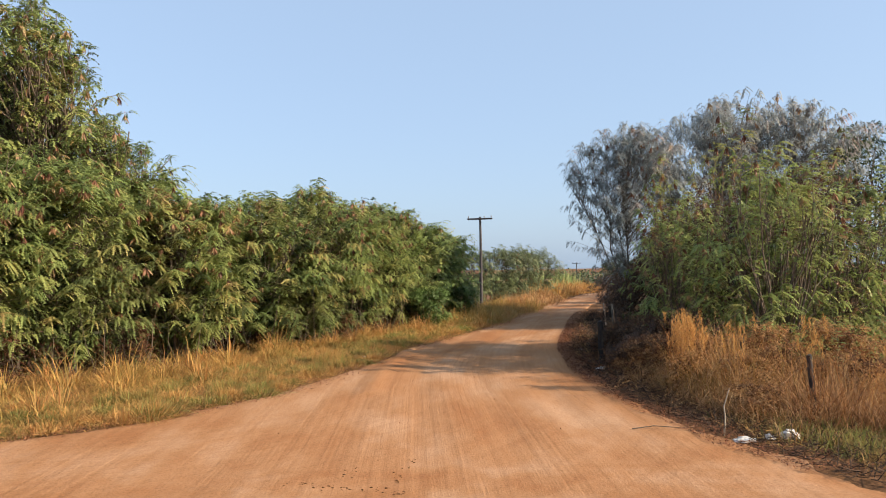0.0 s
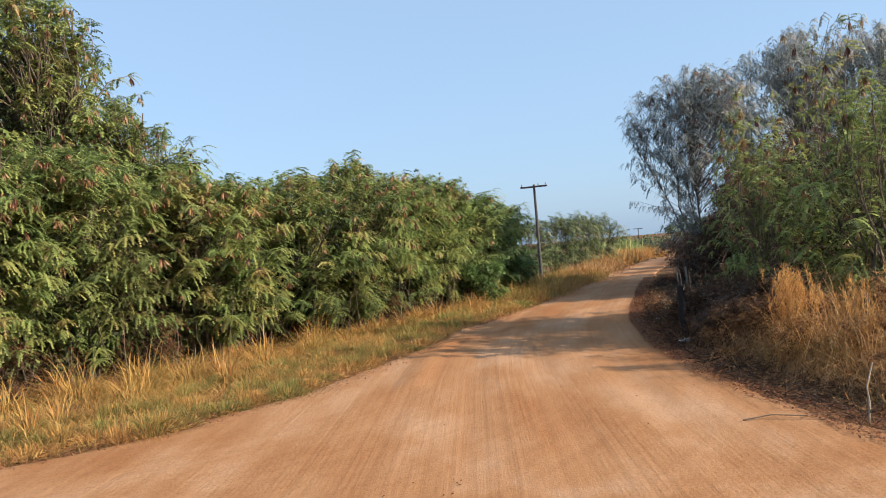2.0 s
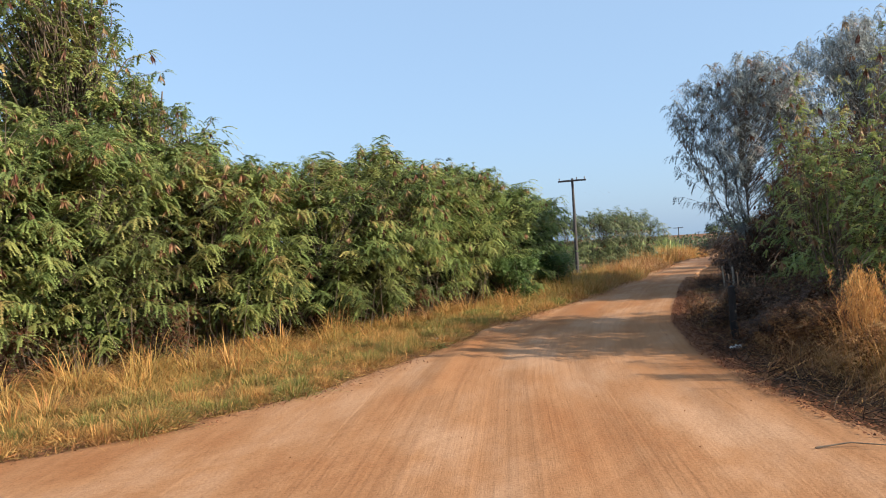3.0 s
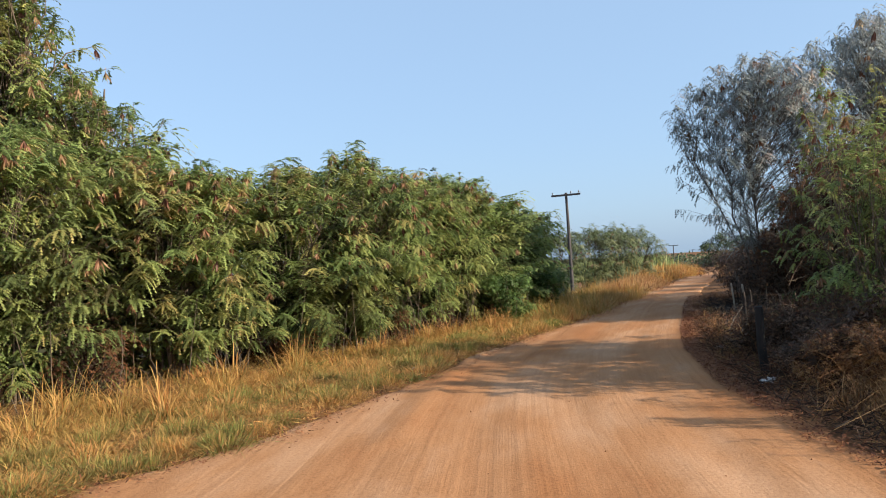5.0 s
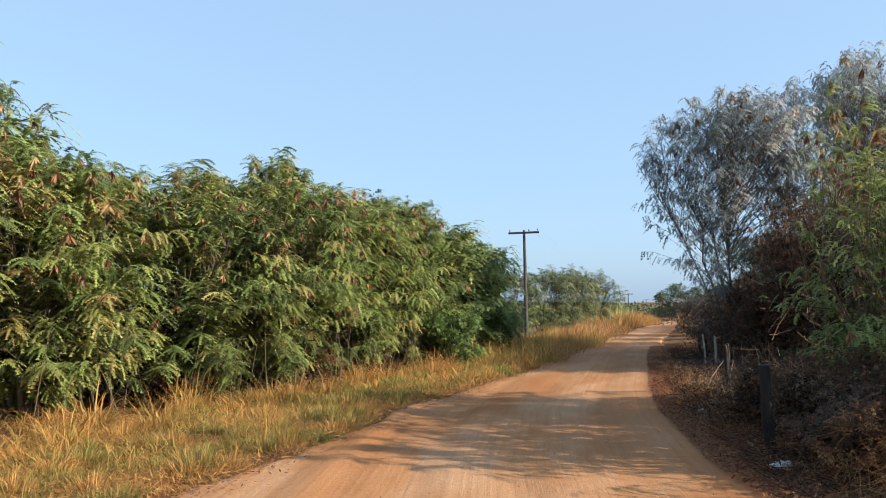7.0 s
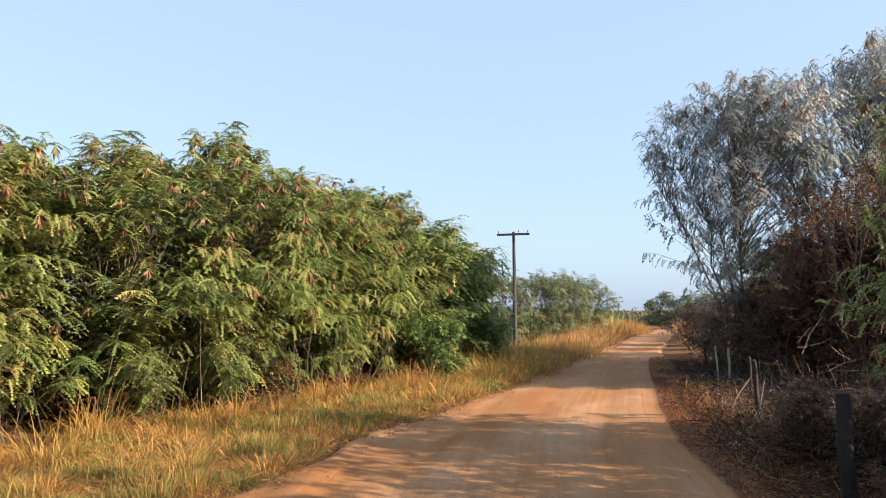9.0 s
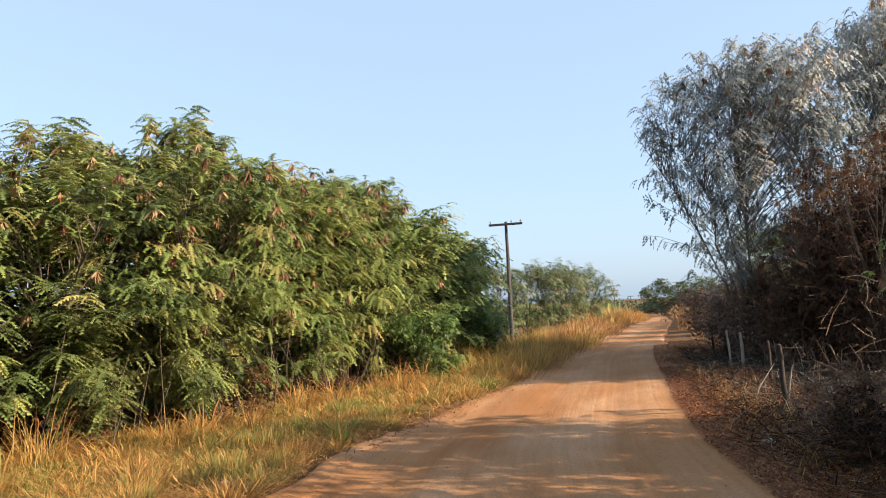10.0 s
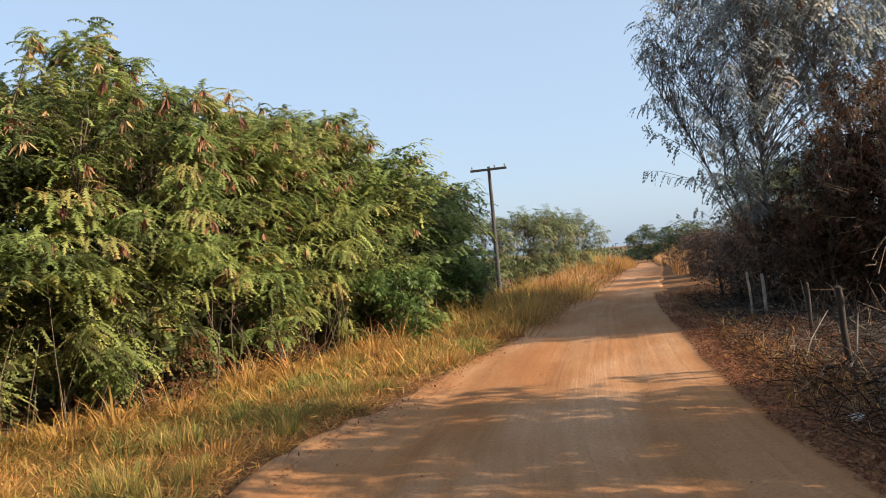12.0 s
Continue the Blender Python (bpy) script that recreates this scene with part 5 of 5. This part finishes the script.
def scattered_leaves():
    n = 34000
    y = np.concatenate([rng.uniform(9, 46, n // 2), rng.uniform(17, 36, n // 2)])
    d = rng.gamma(1.6, 0.32, n) - 0.38
    xy = np.stack([right_edge(y) + d, y], 1)
    n2 = 9000
    y2 = rng.uniform(12, 44, n2)
    xy = np.concatenate([xy, np.stack([left_edge(y2) - rng.normal(0.1, 0.35, n2), y2], 1)])
    n = len(xy)
    b = Builder()
    base = on_ground(xy) + np.stack([np.zeros(n), np.zeros(n), rng.uniform(0.03, 0.06, n)], 1)
    way = unit(np.concatenate([rng.normal(0, 1, (n, 2)), rng.normal(0, 0.25, (n, 1))], 1))
    side = unit(np.cross(way, np.array([0, 0, 1.0])) + rng.normal(0, 0.2, (n, 3)))
    b.diamonds(base, way, side, rng.uniform(0.025, 0.08, n), rng.uniform(0.012, 0.035, n), rng.uniform(0, 1, n))
    tagged(new("fallen_leaves", b.mesh("fallen_leaves", [LITTERLEAF])), "brown fallen leaves strewn along the road edges", "leaves", kind="stuff")


scattered_leaves()


def crumpled(size, seed):
    bm = bmesh.new()
    bmesh.ops.create_icosphere(bm, subdivisions=3, radius=1)
    for v in bm.verts:
        k = 1 + 0.55 * noise.noise(v.co * 1.7 + Vector((seed, 0, 0))) + 0.3 * noise.noise(v.co * 4.1 + Vector((0, seed, 0)))
        v.co = Vector((v.co.x * size[0], v.co.y * size[1], max(v.co.z, -0.3) * size[2])) * k
    me = bpy.data.meshes.new("litter")
    bm.to_mesh(me)
    bm.free()
    me.materials.append(PLASTIC)
    return me


for n, (x, y, s) in enumerate([(5.6, 19.3, (0.14, 0.11, 0.08)), (5.6, 10.85, (0.17, 0.09, 0.05)), (6.42, 11.0, (0.12, 0.10, 0.10)), (6.3, 24.4, (0.09, 0.07, 0.045)), (6.05, 10.95, (0.09, 0.07, 0.06)),
                               (-1.1, 23.7, (0.045, 0.04, 0.03))]):
    ob = new("litter", crumpled(s, n * 3.7))
    ob.location = (x, y, float(ground_z(x, y)) + 0.3 * s[2] + 0.01)
    tagged(ob, "crumpled dusty white plastic bag on the road edge", "litter", "roadside litter")


def stones():
    n = 90
    y = rng.uniform(10, 40, n)
    u = rng.uniform(0.03, 0.97, n)
    x = left_edge(y) + (right_edge(y) - left_edge(y)) * u
    keep = (x > -8) & (x < 12)
    x, y = x[keep], y[keep]
    b = Builder()
    ico = np.array([(0, 0, 1), (1, 0, 0), (0, 1, 0), (-1, 0, 0), (0, -1, 0), (0, 0, -1)], float)
    tri = np.array([(0, 1, 2), (0, 2, 3), (0, 3, 4), (0, 4, 1), (5, 2, 1), (5, 3, 2), (5, 4, 3), (5, 1, 4)])
    for px, py in zip(x, y):
        s = rng.uniform(0.005, 0.013)
        b.add(ico * s * rng.uniform(0.6, 1.3, (6, 3)) + (px, py, float(ground_z(px, py)) + 0.012 + s * 0.3), None, tri, rng.uniform(0.2, 0.9))
    tagged(new("pebbles", b.mesh("pebbles", [LITTERLEAF])), "small dark pebbles and clods on the road", "pebbles", kind="stuff")


stones()


def tyre_clods():
    """Crumbs of earth thrown up along the tracks of turning wheels."""
    b = Builder()
    shape = np.array([(0, 0, 1), (1, 0, 0), (0, 1, 0), (-1, 0, 0), (0, -1, 0), (0, 0, -1)], float)
    tri = np.array([(0, 1, 2), (0, 2, 3), (0, 3, 4), (0, 4, 1), (5, 2, 1), (5, 3, 2), (5, 4, 3), (5, 1, 4)])
    for (x0, y0), (x1, y1), k in (((-1.6, 9.35), (0.2, 8.7), 50), ((-1.0, 8.9), (-0.45, 10.2), 20), ((-4.2, 8.4), (-2.6, 8.2), 26), ((-0.1, 8.9), (0.3, 10.4), 16)):
        for f in rng.uniform(0, 1, k):
            px, py = x0 + (x1 - x0) * f + rng.normal(0, 0.06), y0 + (y1 - y0) * f + rng.normal(0, 0.06)
            size = rng.uniform(0.005, 0.017)
            b.add(shape * size * rng.uniform(0.6, 1.5, (6, 3)) * (1.3, 1.3, 0.6) + (px, py, float(ground_z(px, py)) + 0.012), None, tri, rng.uniform(0.4, 0.8))
    tagged(new("earth_clods", b.mesh("earth_clods", [SOIL])), "crumbs of orange earth along wheel tracks", "clods", kind="stuff")


tyre_clods()


def bent_stick(pts, r, name, label, mat=STICK):
    b = Builder()
    b.tubes([np.array(pts, float)], [np.linspace(r, r * 0.5, len(pts))], 6)
    tagged(new(name, b.mesh(name, [mat], True)), label, "stick")


bent_stick([(5.55, 11.5, -0.05), (5.58, 11.5, 0.25), (5.55, 11.48, 0.45), (5.66, 11.5, 0.75)], 0.015, "dead_stem", "bleached bent dead stem at the road edge")
bent_stick([(4.1, 11.9, 0.03), (4.5, 11.95, 0.06), (4.9, 11.85, 0.04), (5.3, 11.9, 0.03)], 0.010, "fallen_branch", "thin fallen branch lying on the road", BARK)
bent_stick([(7.4, 26.4, 0.02), (7.7, 26.6, 0.3), (7.95, 26.9, 0.8)], 0.02, "dead_stem", "bleached forked dead stem leaning by a post", BARK_GREY)


def sapling():
    """A thin stem with pairs of broad pale leaves."""
    root = tagged(new("sapling"), "young sapling with broad pale green leaves in dry grass", "sapling")
    b = Builder()
    z = np.linspace(-0.05, 1.35, 6)
    stem = np.stack([0.05 * np.sin(z * 2), 0.03 * np.cos(z * 3), z], 1)
    b.tubes([stem], [np.linspace(0.012, 0.004, 6)], 6)
    child("stem", b.mesh("stem", [BARK], True), root)
    for j in range(16):
        f = 0.45 + 0.55 * j / 15
        at = np.array([np.interp(f * 1.35, z, stem[:, c]) for c in range(3)])
        turn = j * 2.4
        way = np.array([math.cos(turn), math.sin(turn), 0.35])
        side = np.array([-math.sin(turn), math.cos(turn), 0.0])
        lb = Builder()
        u = np.array([0, 0.25, 0.55, 0.8, 1.0])
        wd = np.array([0.006, 0.045, 0.055, 0.035, 0.002])
        mid = at + (way * u[:, None] + np.array([0, 0, -0.35]) * (u ** 2)[:, None]) * 0.19
        lb.add(np.concatenate([mid - side * wd[:, None], mid + side * wd[:, None] + np.array([0, 0, 0.004])]), [(i, i + 1, i + 6, i + 5) for i in range(4)], None, 0.8)
        child("leaf", lb.mesh("leaf", [LEAF_BRIGHT], True), root)
    root.location = (9.6, 14.9, float(ground_z(9.6, 14.9)))


sapling()
bent_stick([(6.5, 18.6, 0.35), (6.9, 18.5, 0.62), (7.15, 18.4, 0.86), (7.5, 18.2, 0.98), (8.0, 18.0, 0.92)], 0.012, "bare_branch", "pale bare branch arching out of the thicket")
bent_stick([(6.6, 18.3, 0.5), (7.0, 18.2, 0.55), (7.4, 18.1, 0.72), (7.6, 18.05, 0.75)], 0.008, "bare_branch", "thin pale bare branch arching out of the thicket")
bent_stick([(7.6, 27.8, 0.0), (7.8, 27.9, 0.35), (8.15, 28.0, 0.75)], 0.011, "dead_stem", "bleached dead stem leaning against a fence post")
